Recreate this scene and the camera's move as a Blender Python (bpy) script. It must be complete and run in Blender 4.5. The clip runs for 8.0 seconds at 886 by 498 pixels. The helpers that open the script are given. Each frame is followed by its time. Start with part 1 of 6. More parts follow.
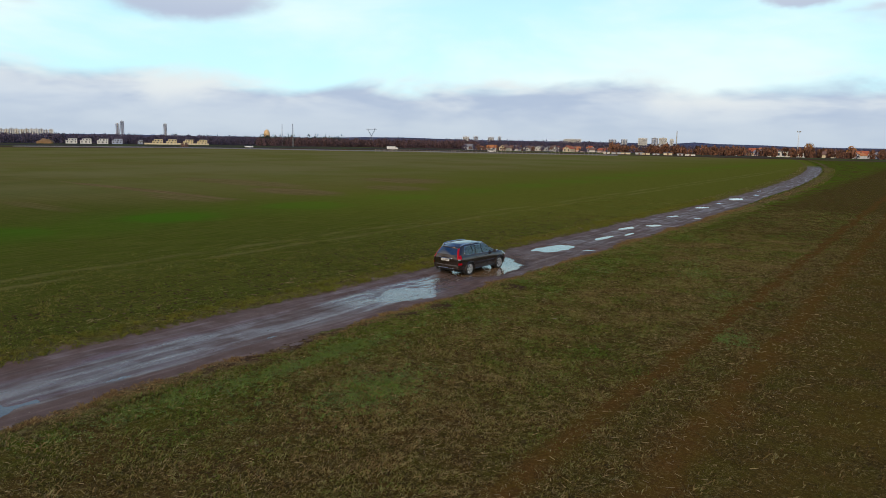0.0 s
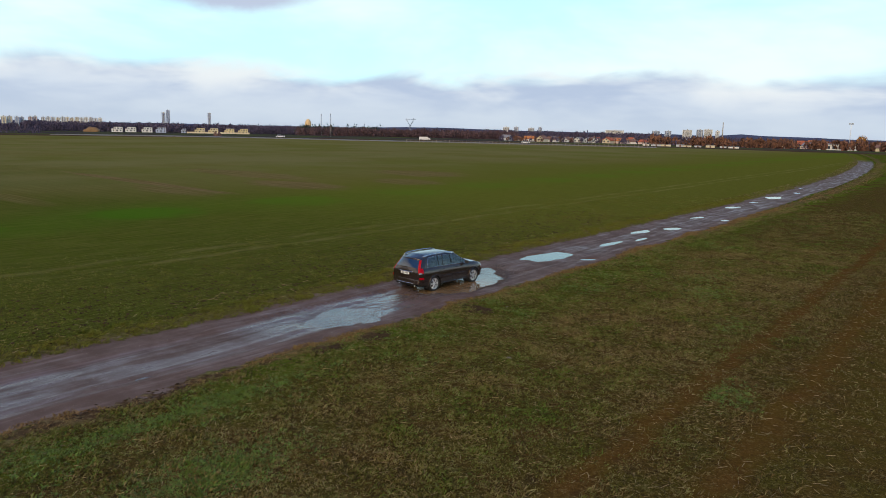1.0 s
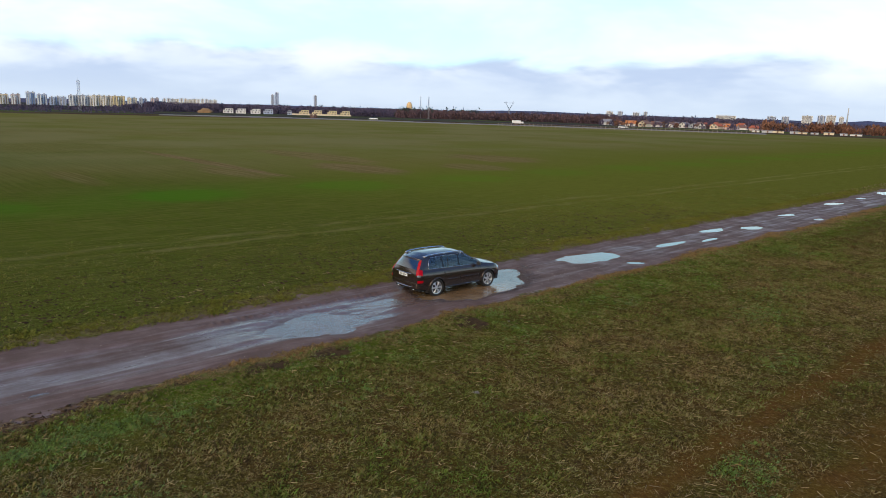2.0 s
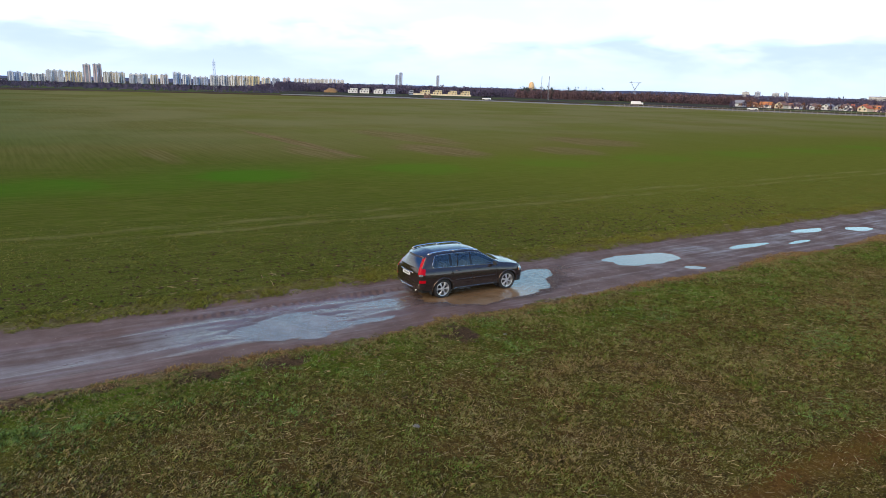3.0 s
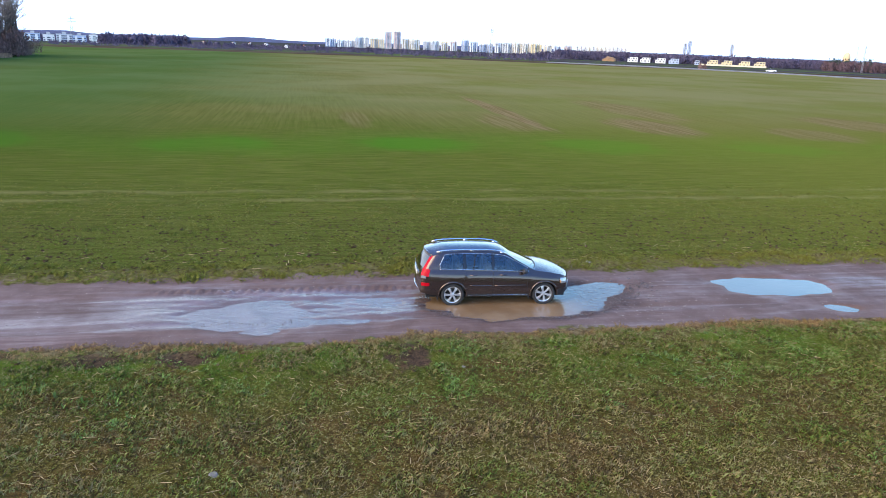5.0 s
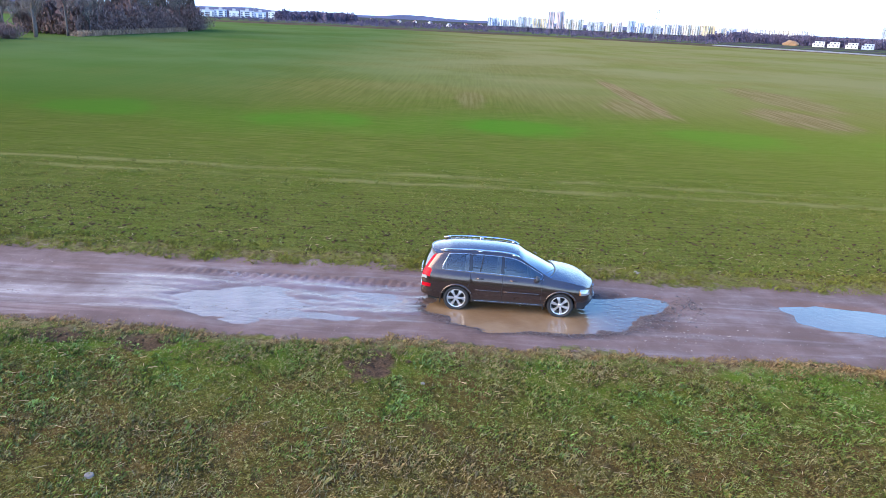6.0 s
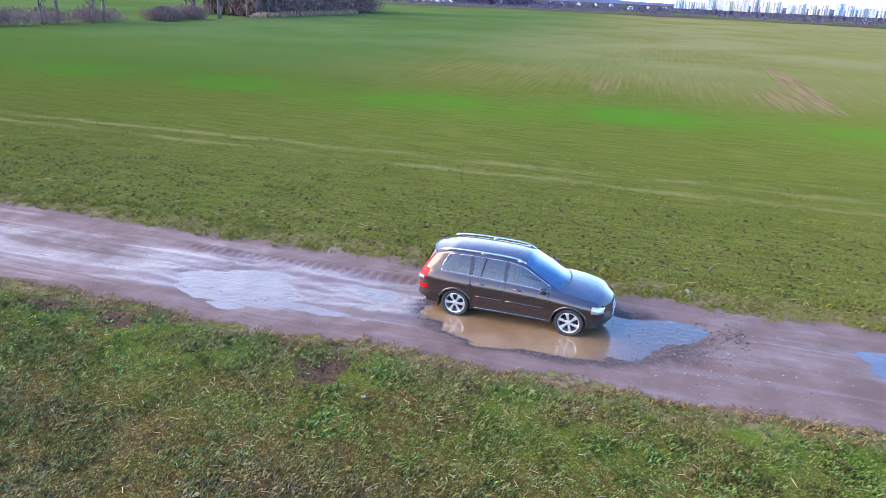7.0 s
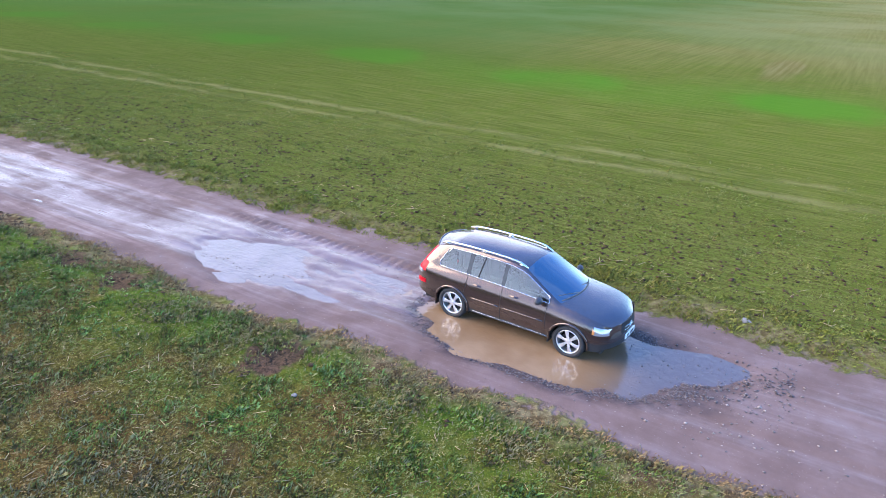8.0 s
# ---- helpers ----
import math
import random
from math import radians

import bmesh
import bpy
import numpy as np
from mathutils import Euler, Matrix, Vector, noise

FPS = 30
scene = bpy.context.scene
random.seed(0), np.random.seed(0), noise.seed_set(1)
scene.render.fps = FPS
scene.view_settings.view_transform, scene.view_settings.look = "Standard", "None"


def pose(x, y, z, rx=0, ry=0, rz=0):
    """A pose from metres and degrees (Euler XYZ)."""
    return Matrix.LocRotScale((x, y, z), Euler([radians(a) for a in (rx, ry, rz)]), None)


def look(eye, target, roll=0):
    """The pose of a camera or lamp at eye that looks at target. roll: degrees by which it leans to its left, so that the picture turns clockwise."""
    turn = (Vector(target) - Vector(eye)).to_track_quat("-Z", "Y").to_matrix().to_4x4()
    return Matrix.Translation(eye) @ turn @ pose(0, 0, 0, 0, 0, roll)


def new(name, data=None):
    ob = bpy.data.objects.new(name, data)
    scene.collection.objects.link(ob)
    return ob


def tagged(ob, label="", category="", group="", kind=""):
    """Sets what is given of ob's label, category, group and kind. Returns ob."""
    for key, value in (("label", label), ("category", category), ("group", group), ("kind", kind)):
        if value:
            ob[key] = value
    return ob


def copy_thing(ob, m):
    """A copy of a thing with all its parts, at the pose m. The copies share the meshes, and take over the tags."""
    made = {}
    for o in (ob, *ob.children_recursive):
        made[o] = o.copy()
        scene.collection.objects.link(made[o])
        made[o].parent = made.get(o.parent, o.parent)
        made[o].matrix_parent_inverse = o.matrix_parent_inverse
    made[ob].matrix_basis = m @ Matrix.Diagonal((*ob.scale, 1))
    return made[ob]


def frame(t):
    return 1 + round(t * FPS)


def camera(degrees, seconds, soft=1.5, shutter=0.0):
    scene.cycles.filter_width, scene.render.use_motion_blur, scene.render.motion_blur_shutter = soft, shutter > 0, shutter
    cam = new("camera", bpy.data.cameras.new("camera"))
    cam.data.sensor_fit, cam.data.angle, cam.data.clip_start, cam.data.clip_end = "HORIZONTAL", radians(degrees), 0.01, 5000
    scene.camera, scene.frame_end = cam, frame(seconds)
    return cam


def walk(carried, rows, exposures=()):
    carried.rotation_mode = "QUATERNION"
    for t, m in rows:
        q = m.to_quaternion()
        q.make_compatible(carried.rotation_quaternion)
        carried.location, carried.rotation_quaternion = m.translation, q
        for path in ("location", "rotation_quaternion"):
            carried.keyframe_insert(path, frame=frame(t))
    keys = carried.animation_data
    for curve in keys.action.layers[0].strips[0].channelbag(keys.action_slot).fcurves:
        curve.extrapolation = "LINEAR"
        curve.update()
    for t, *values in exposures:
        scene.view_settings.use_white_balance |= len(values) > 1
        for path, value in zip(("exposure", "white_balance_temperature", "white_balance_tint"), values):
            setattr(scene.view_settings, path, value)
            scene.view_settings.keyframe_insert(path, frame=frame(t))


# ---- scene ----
# ---------------------------------------------------------------- the flight: a small drone circling the car
cam = camera(64.7, 8.0, soft=0.6)
PATH = [
    (0, (-0.684, 1.151, 7.401), (-1.836, 2.754, 7.084), 1.0),
    (0.5, (-0.96, 4.655, 7.502), (-2.146, 6.231, 7.17), 1.4),
    (1, (-1.141, 8.013, 7.533), (-2.379, 9.546, 7.187), 1.3),
    (1.5, (-1.123, 11.076, 7.506), (-2.449, 12.528, 7.14), 1.3),
    (2, (-1.134, 13.867, 7.508), (-2.566, 15.205, 7.11), 1.7),
    (2.2, (-1.113, 14.927, 7.513), (-2.586, 16.216, 7.105), 1.6),
    (3.3, (-0.909, 20.47, 7.623), (-2.588, 21.447, 7.145), 1.9),
    (3.5, (-0.93, 21.4, 7.622), (-2.642, 22.313, 7.136), 2.0),
    (4, (-1.074, 23.716, 7.633), (-2.857, 24.462, 7.12), 2.1),
    (4.5, (-1.325, 26.021, 7.672), (-3.165, 26.587, 7.13), 2.2),
    (5, (-1.819, 28.252, 7.683), (-3.699, 28.629, 7.115), 2.2),
    (5.2, (-2.104, 29.111, 7.69), (-3.994, 29.408, 7.108), 2.3),
    (6.3, (-4.08, 33.685, 7.747), (-5.962, 33.516, 7.091), 2.7),
    (6.5, (-4.547, 34.483, 7.738), (-6.414, 34.225, 7.07), 2.5),
    (7, (-5.86, 36.358, 7.692), (-7.669, 35.87, 6.994), 2.5),
    (7.5, (-7.334, 38.061, 7.637), (-9.05, 37.344, 6.9), 2.4),
    (8, (-9.111, 39.564, 7.563), (-10.695, 38.62, 6.788), 2.1),
]
walk(cam, [(t, look(eye, target, roll)) for t, eye, target, roll in PATH],
     exposures=[(0.0, -1.10, 7250, 11), (1.5, -0.90, 7150, 12), (2.5, -0.60, 6850, 12), (3.5, -0.24, 6550, 12), (4.5, 0.18, 6200, 13), (6.5, 0.92, 5700, 18), (8.0, 1.07, 5680, 19)])


# ---------------------------------------------------------------- sky and sun
SUN_AZ, SUN_EL = 158.0, 34.0            # degrees clockwise from +y, degrees up
world = bpy.data.worlds.new("sky")
scene.world = world
world.use_nodes = True


class Nodes:
    """Short hand for building node trees."""

    def __init__(self, tree):
        self.t = tree

    def add(self, kind):
        return self.t.nodes.new(kind)

    def put(self, socket, value):
        if isinstance(value, bpy.types.NodeSocket):
            self.t.links.new(value, socket)
        elif value is not None:
            if socket.type == "RGBA" and len(value) == 3:
                value = (*value, 1)
            socket.default_value = value

    def math(self, op, a, b=None, c=None, clamp=False):
        n = self.add("ShaderNodeMath")
        n.operation, n.use_clamp = op, clamp
        for s, v in zip(n.inputs, (a, b, c)):
            self.put(s, v)
        return n.outputs[0]

    def mix(self, f, a, b, blend="MIX"):
        n = self.add("ShaderNodeMix")
        n.data_type, n.blend_type = "RGBA", blend
        self.put(n.inputs[0], f), self.put(n.inputs[6], a), self.put(n.inputs[7], b)
        return n.outputs[2]

    def noise(self, vec, scale, detail=3.0, rough=0.55, dist=0.0):
        n = self.add("ShaderNodeTexNoise")
        self.put(n.inputs["Vector"], vec)
        for k, v in (("Scale", scale), ("Detail", detail), ("Roughness", rough), ("Distortion", dist)):
            n.inputs[k].default_value = v
        return n.outputs["Fac"]

    def voronoi(self, vec, scale, out="Distance"):
        n = self.add("ShaderNodeTexVoronoi")
        self.put(n.inputs["Vector"], vec)
        n.inputs["Scale"].default_value = scale
        return n.outputs[out]

    def ramp(self, f, lo, hi, a=0.0, b=1.0, smooth=True):
        n = self.add("ShaderNodeMapRange")
        n.interpolation_type = "SMOOTHSTEP" if smooth else "LINEAR"
        for s, v in zip(n.inputs, (f, lo, hi, a, b)):
            self.put(s, v)
        return n.outputs[0]

    def band(self, x, lo, hi, soft):
        """1 between lo and hi, falling to 0 over soft on both sides."""
        return self.math("MULTIPLY", self.ramp(x, lo - soft, lo + soft), self.ramp(x, hi - soft, hi + soft, 1.0, 0.0))

    def stretch(self, vec, sx, sy, sz, rz=0.0):
        n = self.add("ShaderNodeMapping")
        self.put(n.inputs["Vector"], vec)
        n.inputs["Scale"].default_value = (sx, sy, sz)
        n.inputs["Rotation"].default_value = (0, 0, radians(rz))
        return n.outputs[0]

    def xyz(self, vec):
        n = self.add("ShaderNodeSeparateXYZ")
        self.put(n.inputs[0], vec)
        return n.outputs

    def bump(self, height, strength, distance, normal=None):
        n = self.add("ShaderNodeBump")
        n.inputs["Strength"].default_value, n.inputs["Distance"].default_value = strength, distance
        self.put(n.inputs["Height"], height), self.put(n.inputs["Normal"], normal)
        return n.outputs[0]


def build_sky():
    w = Nodes(world.node_tree)
    bg = world.node_tree.nodes["Background"]
    sky = w.add("ShaderNodeTexSky")
    sky.sky_type, sky.sun_disc = "NISHITA", False
    sky.sun_elevation, sky.sun_rotation = radians(SUN_EL), radians(SUN_AZ)
    sky.altitude, sky.air_density, sky.dust_density, sky.ozone_density = 300, 1.0, 0.6, 1.6
    way = w.add("ShaderNodeTexCoord").outputs["Generated"]
    z = w.xyz(way)[2]
    blue = w.mix(1.0, sky.outputs[0], (0.05, 0.065, 0.075), "MULTIPLY")
    blue = w.mix(1.0, blue, w.mix(w.ramp(z, 0.14, 0.50), (0.92, 1.68, 2.0), (0.06, 0.30, 1.0)), "ADD")
    # high thin veil, thicker towards the zenith
    veil = w.noise(w.stretch(way, 1.0, 1.0, 3.0), 2.6, 5.0, 0.55, 0.3)
    veil = w.math("MULTIPLY", w.ramp(veil, 0.36, 0.66, 0.10, 0.95), w.ramp(z, 0.10, 0.36, 1.0, 0.10))
    blue = w.mix(veil, blue, (1.72, 2.2, 2.4))
    blue = w.mix(w.math("MULTIPLY", w.ramp(w.xyz(way)[1], 0.20, -0.55, 0.0, 0.7), w.ramp(z, 0.62, 0.36)), blue, (1.66, 1.64, 1.66))          # whiter haze towards the sun
    # long stratus bank over the horizon, with a bright ragged upper edge
    edge = w.noise(w.stretch(way, 1.0, 1.0, 2.2), 4.2, 5.0, 0.52, 0.4)
    lift = w.math("MULTIPLY_ADD", edge, 0.10, 0.016)
    bank = w.ramp(w.math("SUBTRACT", lift, z), -0.012, 0.014)
    glow = w.band(w.math("SUBTRACT", z, lift), -0.018, 0.012, 0.02)
    body = w.noise(w.stretch(way, 1.0, 1.0, 4.0), 6.0, 4.0, 0.52, 0.2)
    cloud = w.mix(w.ramp(body, 0.34, 0.68), (0.90, 1.18, 1.66), (1.24, 1.52, 1.90))
    cloud = w.mix(w.ramp(z, 0.0, 0.05, 0.55, 0.0), cloud, (1.12, 1.40, 1.74))
    col = w.mix(bank, blue, cloud)
    col = w.mix(w.math("MULTIPLY", glow, w.ramp(body, 0.40, 0.66)), col, (1.62, 1.84, 2.05))
    # single grey-violet clouds higher up
    lump = w.noise(w.stretch(way, 1.0, 1.0, 3.4), 3.1, 4.0, 0.5, 0.2)
    lump = w.math("MULTIPLY", w.ramp(lump, 0.56, 0.64), w.band(z, 0.143, 0.23, 0.03))
    col = w.mix(w.math("MULTIPLY", lump, 0.8), col, (1.15, 1.20, 1.62))
    # two small ragged clouds drifting under the clear sky
    for cx, cy, cz, half in ((-0.812, 0.560, 0.172, 0.130), (-0.170, 0.971, 0.176, 0.060)):
        off = w.add("ShaderNodeVectorMath")
        off.operation = "SUBTRACT"
        w.put(off.inputs[0], way)
        off.inputs[1].default_value = (cx, cy, cz)
        size = w.add("ShaderNodeVectorMath")
        size.operation = "LENGTH"
        w.put(size.inputs[0], w.stretch(off.outputs[0], 1.0, 1.0, 3.6))
        puff = w.math("MULTIPLY_ADD", w.noise(w.stretch(way, 1.0, 1.0, 2.0), 14.0, 4.0, 0.6), 0.07, w.math("SUBTRACT", size.outputs["Value"], 0.035))
        col = w.mix(w.ramp(puff, half, half * 0.55, 0.0, 0.9), col, w.mix(w.ramp(z, cz - 0.02, cz + 0.02), (0.96, 1.15, 1.62), (1.18, 1.42, 1.82)))
    col = w.mix(w.ramp(z, -0.03, -0.004, 1.0, 0.0), col, (0.10, 0.11, 0.08))
    w.put(bg.inputs["Color"], col)
    bg.inputs["Strength"].default_value = 1.0


build_sky()
sun = new("sun", bpy.data.lights.new("sun", "SUN"))
sun.data.energy, sun.data.angle, sun.data.color = 4.2, radians(58), (1.0, 0.80, 0.50)
az, el = radians(SUN_AZ), radians(SUN_EL)
sun.matrix_world = look((0, 0, 60), (-math.sin(az) * math.cos(el), -math.cos(az) * math.cos(el), 60 - math.sin(el)))


# ---------------------------------------------------------------- materials
def material(name, colour=(0.5, 0.5, 0.5), rough=0.6, metal=0.0, grain=0.0, scale=8.0, coat=0.0, spec=0.5, bump=0.0, island=0.0):
    """A principled material with two scales of variation in colour, and fine relief. Returns it, its nodes and its shader."""
    m = bpy.data.materials.new(name)
    m.use_nodes = True
    w = Nodes(m.node_tree)
    b = m.node_tree.nodes["Principled BSDF"]
    b.inputs["Roughness"].default_value, b.inputs["Metallic"].default_value = rough, metal
    b.inputs["Specular IOR Level"].default_value = spec
    b.inputs["Coat Weight"].default_value, b.inputs["Coat Roughness"].default_value = coat, 0.03
    col = (*colour, 1)
    if grain:
        pos = w.add("ShaderNodeNewGeometry").outputs["Position"]
        big, small = w.noise(pos, scale, 4.0), w.noise(pos, scale * 9, 3.0)
        f = w.math("MULTIPLY_ADD", small, 0.5, w.math("MULTIPLY", big, 0.5))
        col = w.mix(w.ramp(f, 0.3, 0.7), [c * (1 - grain) for c in colour], [min(1, c * (1 + grain)) for c in colour])
        if bump:
            w.put(b.inputs["Normal"], w.bump(f, 0.6, bump))
    if island:
        r = w.add("ShaderNodeNewGeometry").outputs["Random Per Island"]
        col = w.mix(w.ramp(r, 0, 1, 0, 1, False), w.mix(1.0, col, (1 - island,) * 3, "MULTIPLY"), w.mix(1.0, col, (1 + island, 1 + island * 0.8, 1 + island * 0.5), "MULTIPLY"))
    w.put(b.inputs["Base Color"], col)
    return m, w, b


def blades_material(name, colours, shade=0.86):
    """Plant fibres: each island takes its own tone out of a few."""
    m, w, b = material(name, colours[0], 0.8, spec=0.0)
    r = w.add("ShaderNodeNewGeometry").outputs["Random Per Island"]
    pos = w.add("ShaderNodeNewGeometry").outputs["Position"]
    n = w.noise(pos, 0.55, 4.0, 0.6)
    n = w.math("MULTIPLY_ADD", w.noise(pos, 0.16, 3.0), 0.7, w.math("MULTIPLY", n, 0.8))
    n = w.math("MULTIPLY_ADD", w.ramp(w.xyz(pos)[0], -13.5, -17.5), 0.14, n)
    n = w.math("MULTIPLY_ADD", w.ramp(w.xyz(pos)[0], -9.0, -3.0), -0.16, n)
    n = w.math("MULTIPLY_ADD", w.ramp(w.xyz(pos)[1], 24.0, 13.0), -0.13, n)
    f = w.math("MULTIPLY_ADD", r, 0.55, w.math("MULTIPLY_ADD", n, 1.5, -0.85))
    col = colours[0]
    for i, c in enumerate(colours[1:]):
        at = (i + 0.5) / (len(colours) - 1)
        col = w.mix(w.ramp(f, at - 0.12, at + 0.12), col, c)
    # browner stubble towards +x, with lens falloff darkened into its colour too
    old_dim = w.math("MULTIPLY", w.ramp(w.xyz(pos)[0], -10.0, -2.0), 0.65)
    col = w.mix(old_dim, col, (0.085, 0.056, 0.020))
    # noise puts shaded gaps between clumps and bright tips into the colour
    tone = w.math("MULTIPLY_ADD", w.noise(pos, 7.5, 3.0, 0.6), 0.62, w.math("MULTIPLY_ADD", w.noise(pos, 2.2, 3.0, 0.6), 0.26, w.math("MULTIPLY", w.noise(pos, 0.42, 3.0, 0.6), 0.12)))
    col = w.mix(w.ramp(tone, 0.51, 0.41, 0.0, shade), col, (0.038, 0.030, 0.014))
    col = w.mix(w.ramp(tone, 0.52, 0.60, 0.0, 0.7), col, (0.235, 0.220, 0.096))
    edge = w.math("MULTIPLY_ADD", w.noise(pos, 1.1, 4.0, 0.6), 1.8, w.math("SUBTRACT", w.xyz(pos)[0], 0.9))
    sunny = w.math("MULTIPLY", w.band(edge, -25.6, -23.6, 0.3), 0.6)
    col = w.mix(sunny, col, w.mix(w.ramp(r, 0.1, 0.9), (0.105, 0.100, 0.018), (0.190, 0.185, 0.035)))
    edge = w.band(edge, -20.2, -18.55, 0.35)
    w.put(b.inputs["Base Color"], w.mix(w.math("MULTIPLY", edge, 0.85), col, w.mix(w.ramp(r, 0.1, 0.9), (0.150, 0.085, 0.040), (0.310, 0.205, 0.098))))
    return m


def land_material():
    """Soil, stubble, winter wheat and the muddy track, by where they lie."""
    m, w, b = material("land", rough=0.9, spec=0.05)
    pos = w.add("ShaderNodeNewGeometry").outputs["Position"]
    x, y, z = w.xyz(pos)
    wob = w.noise(pos, 0.35, 4.0, 0.6)
    fine = w.noise(pos, 5.0, 5.0, 0.65)
    mid = w.noise(pos, 0.8, 5.0, 0.6)
    broad = w.noise(pos, 0.045, 4.0, 0.55)
    grit = w.noise(pos, 26.0, 3.0, 0.6)
    xw = w.math("ADD", x, w.math("MULTIPLY_ADD", wob, 1.7, -0.85))
    late = w.math("MAXIMUM", w.math("SUBTRACT", y, 80.0), 0.0)
    bend = w.math("MULTIPLY", w.math("MULTIPLY", late, late), 0.00047)
    xr = w.math("ADD", xw, bend)                                     # across the track
    # wheat field across the track
    rows = w.noise(w.stretch(pos, 5.0, 0.25, 1.0, 0.0), 1.3, 3.0, 0.6)
    rows2 = w.noise(w.stretch(pos, 0.12, 3.4, 1.0, 14.0), 0.9, 3.0, 0.6)
    far = w.ramp(xw, -84.0, -52.0, 1.0, 0.0)
    rowmix = w.math("MULTIPLY_ADD", far, w.math("SUBTRACT", rows2, rows), rows)
    wheat = w.mix(w.ramp(rowmix, w.math("MULTIPLY_ADD", far, -0.10, 0.36), w.math("MULTIPLY_ADD", far, 0.10, 0.64)), (0.062, 0.075, 0.011), (0.104, 0.112, 0.021))
    wheat = w.mix(w.ramp(mid, 0.42, 0.72, 0.0, 0.45), wheat, (0.068, 0.098, 0.009))
    wheat = w.mix(w.ramp(fine, 0.60, 0.75, 0.0, 0.7), wheat, (0.150, 0.122, 0.030))
    fibre = w.noise(pos, 11.0, 6.0, 0.72, 1.4)
    near = w.ramp(xw, -46.0, -27.0, 0.15, 1.0)
    wheat = w.mix(w.math("MULTIPLY", near, w.ramp(fibre, 0.51, 0.41, 0.0, 0.92)), wheat, (0.046, 0.030, 0.014))
    wheat = w.mix(w.math("MULTIPLY", near, w.ramp(fibre, 0.56, 0.66, 0.0, 0.55)), wheat, (0.190, 0.165, 0.065))
    # lush patches at even steps along the field, where the sower overlapped
    beat = w.math("MULTIPLY", w.math("PINGPONG", w.math("SUBTRACT", y, 5.8 - 15.4 * 8), 7.7), 1 / 5.2)
    wide = w.math("DIVIDE", w.math("ADD", x, w.math("MULTIPLY_ADD", broad, 5.0, 52.0)), 4.6)
    oval = w.math("SQRT", w.math("MULTIPLY_ADD", beat, beat, w.math("MULTIPLY", wide, wide)))
    oval = w.math("MULTIPLY_ADD", w.noise(pos, 0.22, 4.0, 0.6), 1.0, w.math("SUBTRACT", oval, 0.5))
    lush = w.math("MULTIPLY", w.ramp(oval, 1.35, 0.45), w.ramp(w.noise(pos, 0.05, 2.0), 0.30, 0.52, 0.45, 1.0))
    lush = w.math("MAXIMUM", lush, w.math("MULTIPLY", w.band(w.math("ADD", x, w.math("MULTIPLY_ADD", broad, 20.0, -10.0)), -60.0, -49.0, 4.0), 0.35))
    wheat = w.mix(w.math("MULTIPLY", lush, 0.80), wheat, (0.052, 0.136, 0.010))
    # brightness gradient put into the colour: paler towards +y, darker towards -y
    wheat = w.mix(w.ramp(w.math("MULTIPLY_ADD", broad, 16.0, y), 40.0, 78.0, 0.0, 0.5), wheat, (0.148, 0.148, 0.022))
    wheat = w.mix(w.ramp(w.math("MULTIPLY_ADD", broad, 16.0, y), 36.0, 8.0, 0.0, 0.42), wheat, (0.042, 0.056, 0.010))
    dry = w.math("MULTIPLY", far, w.ramp(w.noise(w.stretch(pos, 1.0, 0.5, 1.0, 25.0), 0.03, 4.0, 0.6), 0.42, 0.62))
    wheat = w.mix(w.math("MULTIPLY", dry, 0.45), wheat, w.mix(w.ramp(rows2, 0.25, 0.75), (0.135, 0.100, 0.028), (0.175, 0.132, 0.046)))
    mead = w.math("MULTIPLY", w.math("MULTIPLY", w.ramp(w.math("MULTIPLY_ADD", broad, 30.0, y), 36.0, 6.0), w.ramp(xw, -44.0, -66.0)), w.ramp(w.noise(w.stretch(pos, 0.35, 1.0, 1.0, 14.0), 0.09, 3.0), 0.30, 0.60, 0.45, 0.70))
    wheat = w.mix(mead, wheat, (0.040, 0.088, 0.014))
    # haze painted as colour: the wheat turns paler from x = -52 outwards
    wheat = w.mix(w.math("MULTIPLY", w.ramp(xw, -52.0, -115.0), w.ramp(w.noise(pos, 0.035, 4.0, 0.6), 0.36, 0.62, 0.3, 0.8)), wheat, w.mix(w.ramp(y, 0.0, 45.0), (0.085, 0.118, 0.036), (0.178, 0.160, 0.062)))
    # thin, reddish bare patches past the lush row
    for px, py, rx, ry, amount in ((-71.0, 48.5, 8.0, 3.2, 0.55), (-69.0, 63.0, 9.0, 4.5, 0.75), (-88.0, 69.0, 16.0, 5.0, 0.6), (-64.0, 78.0, 6.0, 5.0, 0.55), (-84.0, 50.8, 22.0, 1.5, 0.8), (-72.0, 33.0, 8.0, 1.8, 0.35), (-74.0, 92.0, 9.0, 7.0, 0.6)):
        e = w.math("ADD", w.math("POWER", w.math("DIVIDE", w.math("ADD", x, -px), rx), 2.0), w.math("POWER", w.math("DIVIDE", w.math("ADD", y, -py), ry), 2.0))
        e = w.math("MULTIPLY_ADD", w.noise(w.stretch(pos, 0.4, 1.0, 1.0), 0.45, 4.0, 0.6), 1.4, w.math("SUBTRACT", e, 0.7))
        wheat = w.mix(w.ramp(e, 1.1, 0.25, 0.0, amount), wheat, w.mix(w.ramp(rows2, 0.35, 0.65), (0.135, 0.092, 0.034), (0.200, 0.140, 0.066)))
    tram = w.math("MAXIMUM", w.band(xw, -35.9, -35.4, 0.35), w.band(xw, -37.7, -37.2, 0.35))
    wheat = w.mix(w.math("MULTIPLY", tram, w.ramp(w.noise(w.stretch(pos, 1.0, 0.3, 1.0), 0.5, 4.0), 0.36, 0.60, 0.05, 0.45)), wheat, (0.230, 0.190, 0.070))
